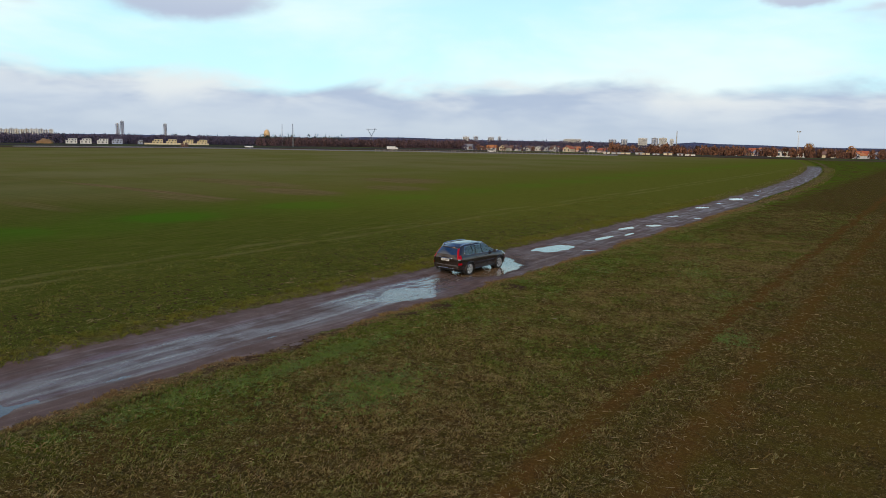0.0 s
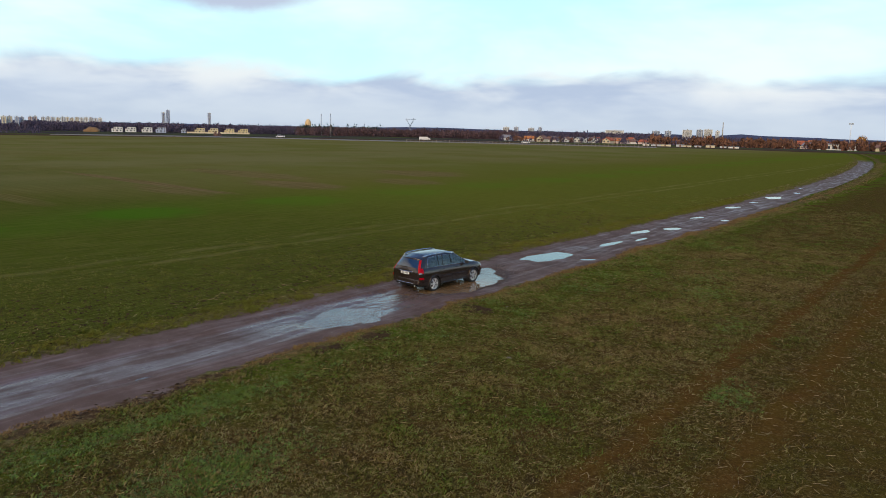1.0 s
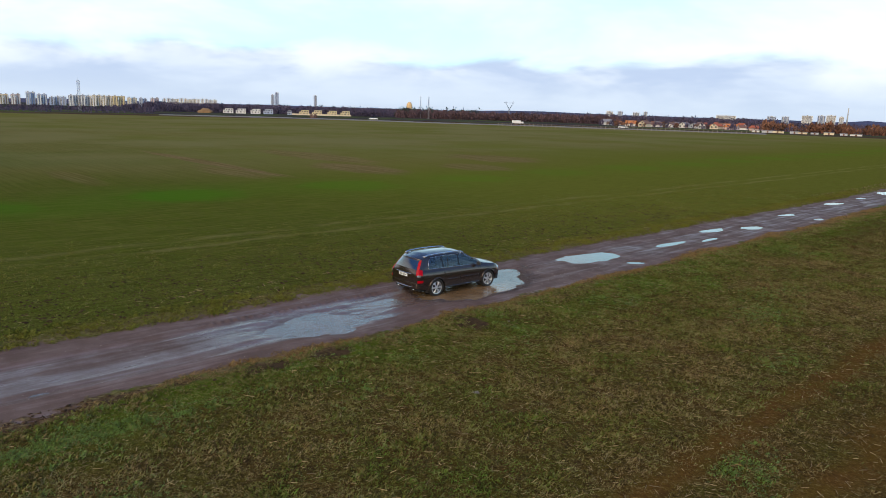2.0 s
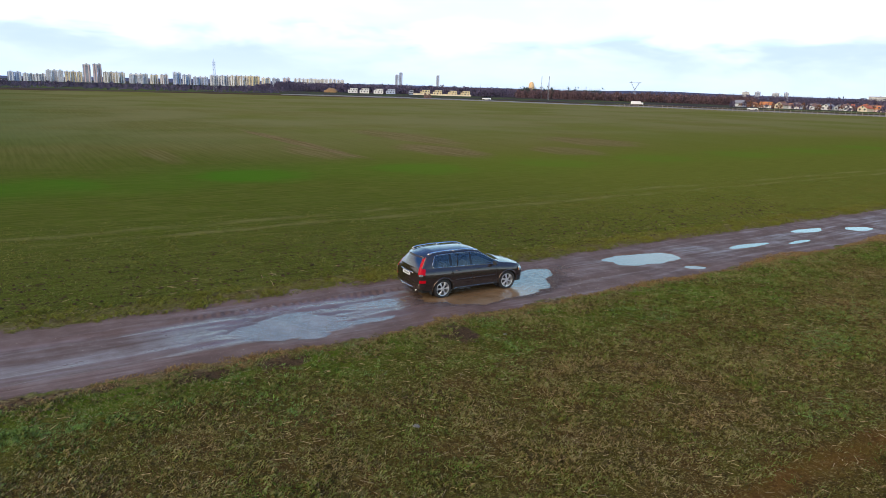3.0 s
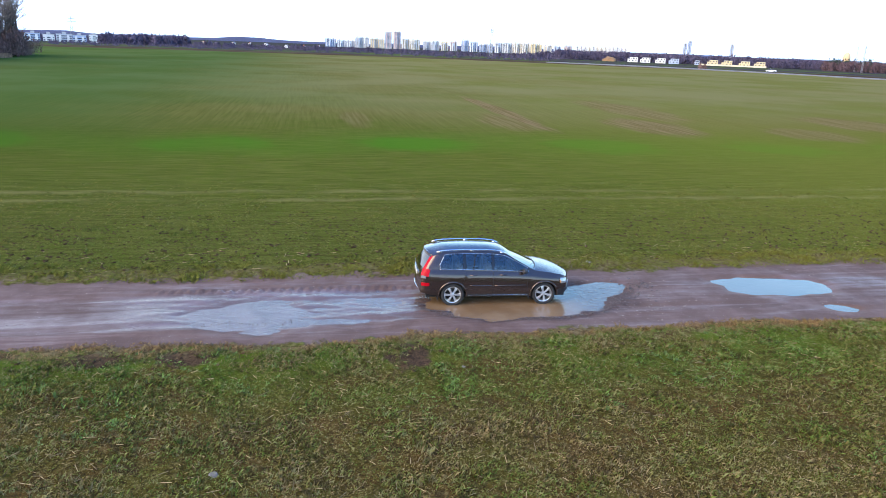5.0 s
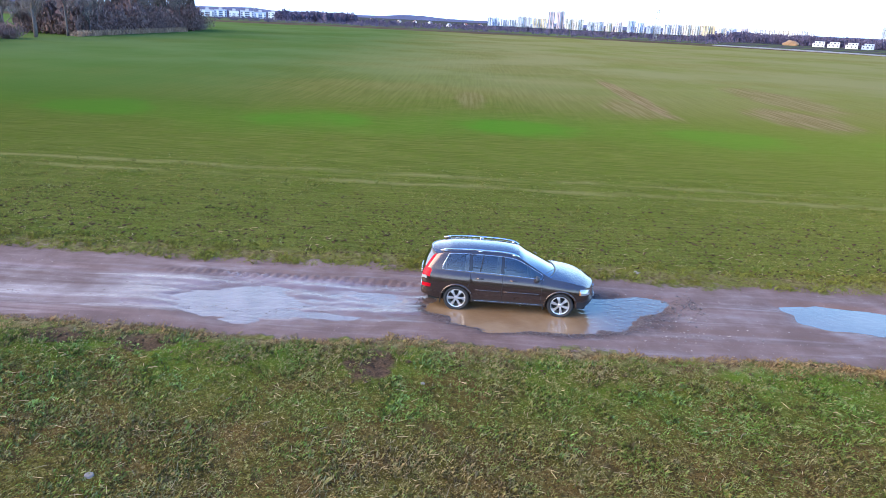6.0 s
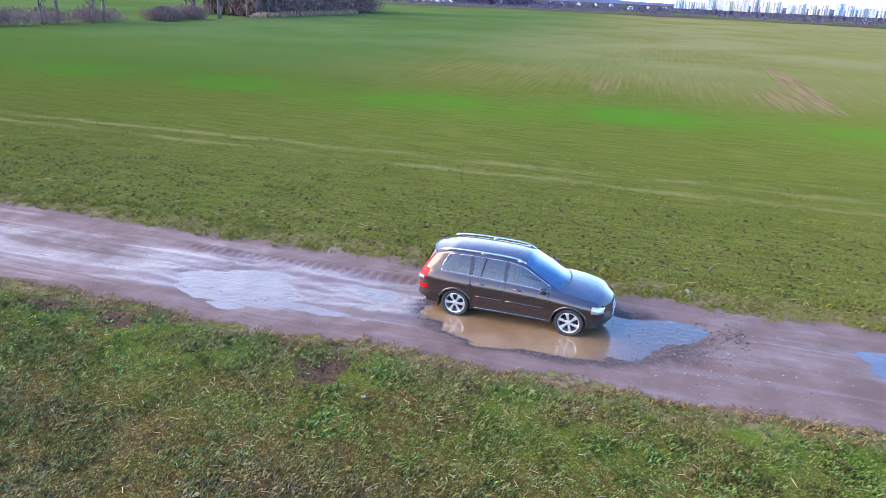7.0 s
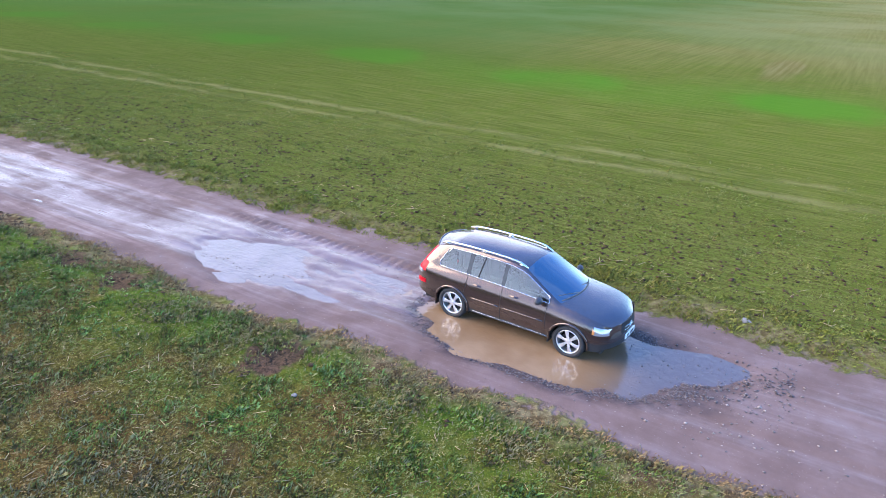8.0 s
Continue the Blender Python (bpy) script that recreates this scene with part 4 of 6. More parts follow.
    tube("scuttle", [(2.71 - 0.16 * (y / 0.66) ** 2, y, 1.130 - 0.03 * (y / 0.7) ** 2) for y in np.linspace(-0.68, 0.68, 13)], 0.022, PLASTIC, car, "black strip below the windscreen", sides=6)
    # hood creases
    for sg in (1, -1):
        tube("hood_gap", [(x, (0.70 - 0.10 * ((x - 2.2) / 1.3) ** 2) * sg, float(top_z(x)) - 0.030 - 0.010 * (x - 2.2)) for x in np.linspace(2.62, 3.35, 12)], 0.006, DARK, car, sides=5)
    # floor pan and cabin
    bm = bmesh.new()
    box(bm, -0.80, -0.80, 0.27, 3.55, 0.80, 0.40)
    part("underbody", bm, DARK, car)
    bm = bmesh.new()
    box(bm, -0.75, -0.74, 0.42, 2.15, 0.74, 0.62)
    part("cabin_floor", bm, CABIN, car)
    bm = bmesh.new()
    box(bm, 1.98, -0.70, 0.60, 2.46, 0.70, 1.03, 0.06)
    part("dashboard", bm, PLASTIC, car)
    for sx in (1.20, 0.28, -0.45):
        for sy in (-0.37, 0.37):
            bm = bmesh.new()
            box(bm, sx, sy - 0.25, 0.58, sx + 0.50, sy + 0.25, 0.74, 0.06)
            box(bm, sx - 0.10, sy - 0.25, 0.68, sx + 0.08, sy + 0.25, 1.20, 0.06)
            part("seat", bm, CABIN, car, "dark grey seat")
    # wheels
    hub = wheel()
    hub.parent = car
    hub.matrix_basis = pose(0, -0.815, AXLE_Z)
    for x, y, turn in ((WHEELBASE, -0.815, 0), (0, 0.815, 180), (WHEELBASE, 0.815, 180)):
        w = copy_thing(hub, pose(x, y, AXLE_Z, 0, 17 if x else 31, turn))
        w.parent = car
    return car


def side_y(x, z):
    """Half width of the body at height z."""
    rows = station(x)
    for (y0, z0), (y1, z1) in zip(rows, rows[1:]):
        if z0 <= z <= z1 and z1 > z0:
            return y0 + (y1 - y0) * (z - z0) / (z1 - z0)
    return rows[0][0]


def row_point(grid, xs, x, j, sg, out):
    """A point of body row j at x, a little outside the skin."""
    i = min(max(int(np.searchsorted(xs, x)) - 1, 0), len(xs) - 2)
    t = (x - xs[i]) / (xs[i + 1] - xs[i])
    a, b = grid[i][j], grid[i + 1][j]
    p = [a[k] + (b[k] - a[k]) * t for k in range(3)]
    return (p[0], (p[1] + out) * sg, p[2])


def empty_box(name, lo, hi, mat, parent):
    bm = bmesh.new()
    box(bm, *lo, *hi)
    return part(name, bm, mat, parent)


def head_lamp(sg, grid, xs):
    """Headlamp unit that follows the curve of the front corner."""
    def patch(x0, x1, z0, z1, out, nx=10, nz=4):
        v, f = [], []
        for a in range(nx + 1):
            x = x0 + (x1 - x0) * a / nx
            i = min(max(int(np.searchsorted(xs, x)) - 1, 0), len(xs) - 2)
            t = (x - xs[i]) / (xs[i + 1] - xs[i])
            line = [[grid[i][j][k] + (grid[i + 1][j][k] - grid[i][j][k]) * t for k in range(3)] for j in range(13)]
            zz = np.array([p[2] for p in line])
            for b in range(nz + 1):
                z = z0 + (z1 - z0) * b / nz + 0.05 * (1 - a / nx) * (b / nz - 0.2)
                px, py = np.interp(z, zz, [p[0] for p in line]), np.interp(z, zz, [p[1] for p in line])
                v.append((px + out * 1.2, (py + out) * sg, z))
        for a in range(nx):
            for b in range(nz):
                q = (a * (nz + 1) + b, (a + 1) * (nz + 1) + b, (a + 1) * (nz + 1) + b + 1, a * (nz + 1) + b + 1)
                f.append(q if sg > 0 else q[::-1])
        return v, f
    lamp = mesh_object("headlight", *patch(3.36, 3.655, 0.700, 0.822, 0.014), CLEARLENS, None, "clear swept-back headlight", smooth=True)
    amber = mesh_object("turn_signal", *patch(3.335, 3.385, 0.71, 0.79, 0.018, 4, 3), AMBER, lamp, "amber turn signal", smooth=True)
    bm = bmesh.new()
    bmesh.ops.create_icosphere(bm, subdivisions=2, radius=0.042, matrix=Matrix.Translation((3.55, 0.72 * sg, 0.765)))
    part("bulb_bowl", bm, CHROME, lamp, smooth=True)
    return lamp


def wheel():
    """Silver six-spoke wheel with a muddy black tyre; its axle lies along y, its outer face towards -y."""
    R, B, H = 0.362, 0.262, 0.118

    def lathe(profile, segs=44):
        v, f = [], []
        for k in range(segs):
            a = 2 * math.pi * k / segs
            v += [(r * math.cos(a), y, r * math.sin(a)) for r, y in profile]
        n = len(profile)
        for k in range(segs):
            for j in range(n - 1):
                f.append((k * n + j, k * n + j + 1, ((k + 1) % segs) * n + j + 1, ((k + 1) % segs) * n + j))
        return v, f
    hub = mesh_object("wheel", *lathe([(0.001, -0.088), (0.030, -0.090), (0.055, -0.084), (0.066, -0.07), (0.07, 0.0), (0.001, 0.0)], 24), ALLOY, None, smooth=True)
    mesh_object("tyre", *lathe([(B, -0.085), (B + 0.02, -0.112), (R - 0.05, -H), (R - 0.018, -0.108), (R, -0.082), (R + 0.001, -0.03), (R - 0.006, -0.028), (R - 0.006, -0.018), (R + 0.001, -0.016),
                                (R + 0.001, 0.016), (R - 0.006, 0.018), (R - 0.006, 0.028), (R + 0.001, 0.03), (R, 0.082), (R - 0.05, H), (B, 0.09)]), RUBBER, hub, "black tyre with drying mud", smooth=True)
    rv, rf = lathe([(B + 0.004, -0.088), (B - 0.006, -0.096), (B - 0.022, -0.090), (B - 0.030, -0.04), (B - 0.04, 0.09)])
    base = len(rv)
    for k in range(6):
        a = 2 * math.pi * k / 6
        c, s = math.cos(a), math.sin(a)
        pts = []
        for r, wd, y in ((0.045, 0.028, -0.086), (0.12, 0.032, -0.094), (0.19, 0.040, -0.092), (B - 0.014, 0.052, -0.080)):
            for u, dy in ((-wd, 0.018), (-wd * 0.7, 0.0), (wd * 0.7, 0.0), (wd, 0.018)):
                pts.append((r * c - u * s, y + dy, r * s + u * c))
        o = len(rv)
        rv += pts
        for i in range(3):
            for j in range(3):
                rf.append((o + i * 4 + j, o + i * 4 + j + 1, o + i * 4 + j + 5, o + i * 4 + j + 4))
    mesh_object("rim", rv, rf, ALLOY, hub, "silver six-spoke alloy rim", smooth=False)
    bm = bmesh.new()
    bmesh.ops.create_cone(bm, cap_ends=True, segments=28, radius1=0.17, radius2=0.17, depth=0.02, matrix=Matrix.Translation((0, -0.02, 0)) @ Matrix.Rotation(radians(90), 4, "X"))
    part("brake_disc", bm, DARK, hub)
    return hub


car = build_car()
CAR_TURN = math.degrees(math.atan2(35.39 - 32.53, -21.28 + 21.41))
car.matrix_world = pose(-22.31, 32.57, -0.06, 0, 0, CAR_TURN)
tagged(car, "bronze-brown metallic SUV with silver roof rails standing in a muddy puddle", "car")


# ---------------------------------------------------------------- the far side of the field
EYE_A, EYE_B, EYE_C = (-0.7, 1.2), (-0.9, 21.4), (-1.3, 26.0)     # where bearings are taken from


def spot(bearing, dist, eye=EYE_A):
    """Ground point at a bearing (degrees left of +y) and distance."""
    b = radians(bearing)
    x, y = eye[0] - dist * math.sin(b), eye[1] + dist * math.cos(b)
    return x, y, float(land_height(np.array([x]), np.array([y]))[0])


def height_at(dist, elevation):
    return 7.5 + dist * math.tan(radians(elevation))


def facing(bearing, eye, dist):
    """Pose on the ground with local -y towards the viewer."""
    x, y, z = spot(bearing, dist, eye)
    return pose(x, y, z, 0, 0, bearing)


PLASTER = [material("plaster_" + n, c, 0.85, grain=0.08, scale=0.5)[0] for n, c in (
    ("white", (0.74, 0.73, 0.70)), ("cream", (0.70, 0.61, 0.44)), ("yellow", (0.70, 0.57, 0.32)), ("grey", (0.50, 0.52, 0.56)), ("blue", (0.40, 0.47, 0.62)), ("rose", (0.66, 0.50, 0.46)))]
WHITE_P, CREAM_P, YELLOW_P, GREY_P, BLUE_P, ROSE_P = PLASTER
PANE = material("far_window", (0.05, 0.06, 0.08), 0.15, spec=0.6)[0]
TILES = [material("roof_" + n, c, 0.8, grain=0.2, scale=1.5)[0] for n, c in (("red", (0.42, 0.11, 0.05)), ("orange", (0.55, 0.20, 0.06)), ("brown", (0.20, 0.11, 0.08)), ("grey", (0.22, 0.22, 0.24)))]
CONCRETE = material("concrete", (0.46, 0.45, 0.43), 0.85, grain=0.12, scale=0.8)[0]
STEEL = material("galvanised_steel", (0.32, 0.33, 0.35), 0.5, 0.6, grain=0.15, scale=2)[0]
TIMBER = material("fence_timber", (0.30, 0.25, 0.20), 0.85, grain=0.2, scale=4)[0]
ORANGE = material("orange_sunlit", (0.72, 0.50, 0.26), 0.6, grain=0.1, scale=0.5)[0]
ASPHALT = material("asphalt", (0.16, 0.16, 0.17), 0.85, grain=0.15, scale=0.5)[0]
VANWHITE = material("van_white", (0.80, 0.80, 0.80), 0.35, grain=0.05, scale=3, coat=0.5)[0]


def cubic_house(m, w, h, mat, label, group):
    """Flat-roofed house: a wide lower storey with a terrace, and a narrower storey set back on it."""
    house = empty("house")
    low = h * 0.56
    for x0, x1, y0, z0, z1 in ((-w / 2, w / 2, 0, -1.0, low), (-w * 0.30, w / 2, 1.6, low, h)):
        bm = bmesh.new()
        box(bm, x0, y0, z0, x1, 11, z1)
        part("wall", bm, mat, house)
        bm = bmesh.new()
        box(bm, x0 - 0.2, y0 - 0.2, z1, x1 + 0.2, 11.2, z1 + 0.35)
        part("roof", bm, CONCRETE, house)
        for k in range(3):
            x = x0 + (x1 - x0) * (k + 0.5) / 3
            wide = 1.3 if k == 1 else 0.8
            win = empty_box("window", (x - wide, y0 - 0.08, z1 - 2.7), (x + wide, y0 + 0.1, z1 - 0.9), PANE, house)
            empty_box("sill", (x - wide - 0.1, y0 - 0.25, z1 - 2.85), (x + wide + 0.1, y0, z1 - 2.72), CONCRETE, win)
    empty_box("terrace_rail", (-w / 2, -0.1, low + 0.35), (-w * 0.32, 0.05, low + 1.2), mat, house)
    house.matrix_world = m
    tagged(house, label, "house", group=group)
    return house


def panel_block(m, w, h, mat, accent, label):
    """One stair section of a tall housing slab: wall, loggia columns, flat roof with a lift house."""
    block = empty("apartment_block")
    bm = bmesh.new()
    box(bm, -w / 2, 0, -4, w / 2, 13, h)
    part("wall", bm, mat, block)
    bm = bmesh.new()
    box(bm, -w / 2 - 0.2, -0.2, h, w / 2 + 0.2, 13.2, h + 0.7)
    box(bm, -2.5, 4, h + 0.7, 2.5, 9, h + 3.6)
    part("roof", bm, CONCRETE, block)
    storeys = max(3, int(h / 3.0))
    for k in (-1, 1):
        empty_box("balcony_column", (k * w * 0.25 - 1.6, -1.1, 0.3), (k * w * 0.25 + 1.6, 0.0, h - 1.2), accent, block)
    for f in range(storeys):
        z = 1.5 + f * 3.0
        if z + 2 < h:
            empty_box("window_band", (-w * 0.46, -0.12, z), (w * 0.46, 0.05, z + 1.35), PANE, block)
    block.matrix_world = m
    tagged(block, label, "apartment block", group="housing estate")
    return block


def gable_house(m, w, d, eaves, ridge, wall, roof, label):
    house = empty("house")
    bm = bmesh.new()
    box(bm, -w / 2, 0, -1, w / 2, d, eaves)
    a, b = [bm.verts.new((-w / 2, y, eaves)) for y in (0, d)], [bm.verts.new((w / 2, y, eaves)) for y in (0, d)]
    t = [bm.verts.new((0, y, ridge)) for y in (0, d)]
    for f in ((a[0], b[0], t[0]), (b[1], a[1], t[1])):
        bm.faces.new(f)
    part("wall", bm, wall, house)
    bm = bmesh.new()
    o, th = 0.5, 0.25
    for sx in (-1, 1):
        drop = (ridge - eaves) * o / (w / 2)
        p = [(sx * (w / 2 + o), -o, eaves - drop), (0, -o, ridge), (0, d + o, ridge), (sx * (w / 2 + o), d + o, eaves - drop)]
        lo, hi = [bm.verts.new(q) for q in p], [bm.verts.new((q[0], q[1], q[2] + th)) for q in p]
        bm.faces.new(hi), bm.faces.new(lo[::-1])
        for i in range(4):
            bm.faces.new((lo[i], lo[(i + 1) % 4], hi[(i + 1) % 4], hi[i]))
    top = part("roof", bm, roof, house)
    empty_box("chimney", (w * 0.12, d * 0.55, ridge - 1.2), (w * 0.12 + 0.7, d * 0.55 + 0.7, ridge + 0.9), TILES[2], top)
    for x in (-w * 0.26, w * 0.26):
        for z in (0.9, eaves - 0.4 if eaves > 4 else None):
            if z:
                win = empty_box("window", (x - 0.7, -0.07, z), (x + 0.7, 0.06, z + 1.4), PANE, house)
                empty_box("sill", (x - 0.8, -0.16, z - 0.12), (x + 0.8, 0.0, z - 0.02), WHITE_P, win)
    empty_box("window", (-0.6, -0.07, eaves + 0.3), (0.6, 0.06, eaves + 1.4), PANE, house)
    house.matrix_world = m
    tagged(house, label, "house", group="village houses")
    return house


def lattice(name, m, h, base, top, bays, radius, label, arms=()):
    """Four-legged steel lattice mast with cross bracing; arms: height, half length."""
    mast = empty(name)

    def half(z):
        return (base + (top - base) * z / h) / 2
    legs = [(-1, -1), (1, -1), (1, 1), (-1, 1)]
    for sx, sy in legs:
        tube("leg", [(sx * half(z), sy * half(z), z) for z in (-1, h)], radius, STEEL, mast, sides=4)
    v, f = [], []
    for k in range(bays):
        z0, z1 = h * k / bays, h * (k + 1) / bays
        for (ax, ay), (bx, by) in zip(legs, legs[1:] + legs[:1]):
            for p, q in (((ax * half(z0), ay * half(z0), z0), (bx * half(z1), by * half(z1), z1)), ((bx * half(z0), by * half(z0), z0), (ax * half(z1), ay * half(z1), z1)),
                         ((ax * half(z1), ay * half(z1), z1), (bx * half(z1), by * half(z1), z1))):
                tv, tf = tube_data([p, q], radius * 0.55, 3)
                f += [[i + len(v) for i in q2] for q2 in tf]
                v += tv
    mesh_object("bracing", v, f, STEEL, mast)
    for z, reach in arms:
        tube("arm", [(-reach, 0, z), (0, 0, z - 0.8), (reach, 0, z)], radius * 0.9, STEEL, mast, sides=4)
    mast.matrix_world = m
    tagged(mast, label, "mast")
    return mast


def build_estate():
    rng = random.Random(4)
    for b in (63.56, 62.64, 61.54):
        cubic_house(facing(b, EYE_A, 1350), 17.5, 8.4, WHITE_P, "white two-storey cubic house with a terrace beside the wood", "white cubic houses")
    cubic_house(facing(60.58, EYE_A, 1350), 17.0, 8.4, BLUE_P, "pale blue two-storey cubic house beside the wood", "white cubic houses")
    cubic_house(facing(59.0, EYE_A, 1420), 9.0, 7.4, BLUE_P, "narrow pale blue house before the wood", "white cubic houses")
    for b in (57.83, 56.84, 55.66, 54.64):
        cubic_house(facing(b, EYE_A, 1300), 16.5, 8.6, YELLOW_P, "sunlit yellow two-storey cubic house with a terrace", "yellow cubic houses")
    wall = empty_box("boundary_wall", (-52, -6, -1), (50, -5.4, 2.6), CREAM_P, None)
    wall.matrix_world = facing(56.4, EYE_A, 1280)
    tagged(wall, "long low cream wall along the yellow houses", "wall")
    # housing estate on the skyline: left bearing, right bearing, top elevation, wall and accent
    runs = ((88.3, 87.45, -0.07, BLUE_P, WHITE_P), (87.4, 86.0, -0.17, GREY_P, WHITE_P), (86.0, 84.9, 0.08, WHITE_P, GREY_P), (84.85, 83.7, 0.05, WHITE_P, YELLOW_P),
            (83.68, 83.15, 0.58, GREY_P, ROSE_P), (83.03, 82.45, 0.62, GREY_P, ROSE_P), (82.4, 80.95, 0.06, CREAM_P, WHITE_P), (80.7, 79.4, 0.0, WHITE_P, GREY_P),
            (79.3, 78.7, -0.03, YELLOW_P, WHITE_P), (78.6, 78.0, 0.02, ROSE_P, WHITE_P), (77.7, 77.1, 0.19, WHITE_P, BLUE_P), (77.05, 76.4, 0.06, BLUE_P, WHITE_P), (76.3, 75.2, -0.08, GREY_P, BLUE_P),
            (75.1, 73.6, 0.06, GREY_P, WHITE_P), (73.6, 72.3, 0.09, CREAM_P, WHITE_P), (72.3, 71.4, 0.10, CREAM_P, YELLOW_P), (71.3, 70.6, 0.02, WHITE_P, CREAM_P), (70.5, 69.9, -0.02, BLUE_P, GREY_P), (69.7, 69.1, 0.04, GREY_P, ROSE_P))
    for b0, b1, el, mat, accent in runs:
        n = max(1, round((b0 - b1) / 0.36))
        for k in range(n):
            b = b0 + (b1 - b0) * (k + 0.5) / n
            d = 2600 + (k % 2) * 14
            w = 2600 * radians((b0 - b1) / n) * 0.97
            m = facing(b, EYE_B, d)
            panel_block(m, w, height_at(d, el + rng.uniform(-0.02, 0.02)) - m.translation.z - 0.7, mat, accent, "tall concrete panel apartment block with loggia columns on the skyline")
    for k in range(13):
        b = 68.7 - k * 0.3
        m = facing(b, EYE_B, 3300)
        panel_block(m, 16, height_at(3300, 0.02 + rng.uniform(-0.05, 0.03)) - m.translation.z, rng.choice((WHITE_P, CREAM_P, GREY_P)), WHITE_P, "pale apartment block far off behind the wood")
    for k in range(6):
        m = facing(105.1 + 0.95 * k, (-4.5, 34.5), 1200)
        panel_block(m, 15 + 3 * (k % 3), height_at(1200, -0.47 - 0.05 * (k % 2)) - m.translation.z, (WHITE_P, BLUE_P, GREY_P)[k % 3], WHITE_P, "low pale block beyond the copse at the field's end")
    # towers behind the wood
    for b, w, el, mat in ((60.50, 0.26, 0.53, GREY_P), (60.19, 0.26, 0.71, BLUE_P), (57.25, 0.24, 0.57, GREY_P)):
        m = facing(b, EYE_A, 3500)
        panel_block(m, 3500 * radians(w), height_at(3500, el) - m.translation.z, mat, BLUE_P, "slim blue-grey high-rise over the woods")
    for b, w, el in ((20.1, 0.7, 0.13), (19.2, 0.5, 0.16), (18.6, 0.6, 0.19), (22.4, 0.6, 0.0), (21.5, 0.5, 0.02), (17.95, 0.3, 0.1), (34.0, 0.5, 0.03), (33.2, 0.4, 0.05), (32.0, 0.5, 0.0), (25.5, 1.4, -0.03), (31.3, 0.3, 0.06)):
        m = facing(b, EYE_A, 3500)
        panel_block(m, 3500 * radians(w), height_at(3500, el) - m.translation.z, rng.choice((WHITE_P, BLUE_P, GREY_P)), GREY_P, "pale apartment block on the far horizon")
    # rounded hall; its orange sunlight is put into the base colour
    m = facing(49.82, EYE_A, 3400)
    bm = bmesh.new()
    r = 3400 * radians(0.24)
    top = height_at(3400, 0.33) - m.translation.z
    bmesh.ops.create_uvsphere(bm, u_segments=20, v_segments=12, radius=1, matrix=Matrix.Translation((0, 0, top * 0.55)) @ Matrix.Diagonal((r, r, top * 0.45, 1)))
    bmesh.ops.create_cone(bm, cap_ends=True, segments=20, radius1=r, radius2=r, depth=top * 0.55, matrix=Matrix.Translation((0, 0, top * 0.275)))
    hall = part("domed_tank", bm, ORANGE, None)
    hall.matrix_world = m
    tagged(hall, "domed storage tank over the trees, orange sunlight put into its colour", "tank")
    chim = new("chimney")
    m = facing(17.6, EYE_A, 3500)
    h = height_at(3500, 0.75) - m.translation.z
    tube("shaft", [(0, 0, -2), (0, 0, h)], [3.2, 2.0], CONCRETE, chim, sides=10)
    chim.matrix_world = m
    tagged(chim, "tall slender concrete chimney on the horizon", "chimney")


def build_masts():
    for b, d, el, eye in ((48.65, 1250, 0.76, EYE_A), (47.83, 880, 0.77, EYE_A)):
        m = facing(b, eye, d)
        h = height_at(d, el) - m.translation.z
        lattice("lattice_mast", m, h, 1.6, 0.7, 14, 0.16, "slim steel lattice mast beside the wood")
    m = facing(74.9, EYE_B, 640)
    h = height_at(640, 1.09) - m.translation.z
    mast = lattice("lattice_mast", m, h, 2.6, 1.5, 10, 0.13, "steel lattice radio mast with aerials on top", ((h - 0.6, 1.5), (h - 2.2, 1.3)))
    tube("aerial", [(0, 0, h), (0, 0, h + 2.2)], 0.10, STEEL, mast, sides=5)
    # power pylon with a spread head
    m = facing(41.63, EYE_A, 1400)
    h = height_at(1400, 0.58) - m.translation.z
    py = lattice("power_pylon", m, h * 0.62, 6.0, 2.0, 7, 0.28, "steel power pylon with a V-shaped head over the wood")
    for sx in (-1, 1):
        tube("head_strut", [(0, 0, h * 0.60), (sx * 5.5, 0, h * 0.86), (sx * 7.0, 0, h)], 0.30, STEEL, py, sides=4)
        tube("head_brace", [(sx * 1.0, 0, h * 0.62), (sx * 8.5, 0, h * 0.93)], 0.20, STEEL, py, sides=4)
    tube("crossarm", [(-11, 0, h * 0.94), (0, 0, h * 0.92), (11, 0, h * 0.94)], 0.28, STEEL, py, sides=4)
    # second pylon, far off
    m = facing(106.2, (-2.1, 29.1), 1500)
    h = height_at(1500, 0.75) - m.translation.z
    p2 = lattice("power_pylon", m, h, 6.0, 1.2, 9, 0.28, "steel power pylon with straight crossarms", ((h * 0.92, 7), (h * 0.80, 9)))
    # floodlight mast
    m = facing(9.2, EYE_A, 700)
    h = height_at(700, 0.77) - m.translation.z
    fl = empty("floodlight_mast")
    tube("pole", [(0, 0, -1), (0, 0, h)], [0.32, 0.2], WHITE_P, fl, sides=8)
    for k in (-1.2, 0.4, 1.2):
        empty_box("floodlight", (k - 0.5, -0.4, h - 0.3), (k + 0.5, 0.3, h + 0.8), STEEL, fl)
    fl.matrix_world = m
    tagged(fl, "tall white floodlight mast among village houses", "floodlight")


def village_bearing(px):
    return float(np.interp(px, [826, 905, 980, 1040, 1105, 1334, 1431, 1560], [33.92, 30.31, 26.94, 24.28, 21.46, 12.11, 8.5, 4.0]))


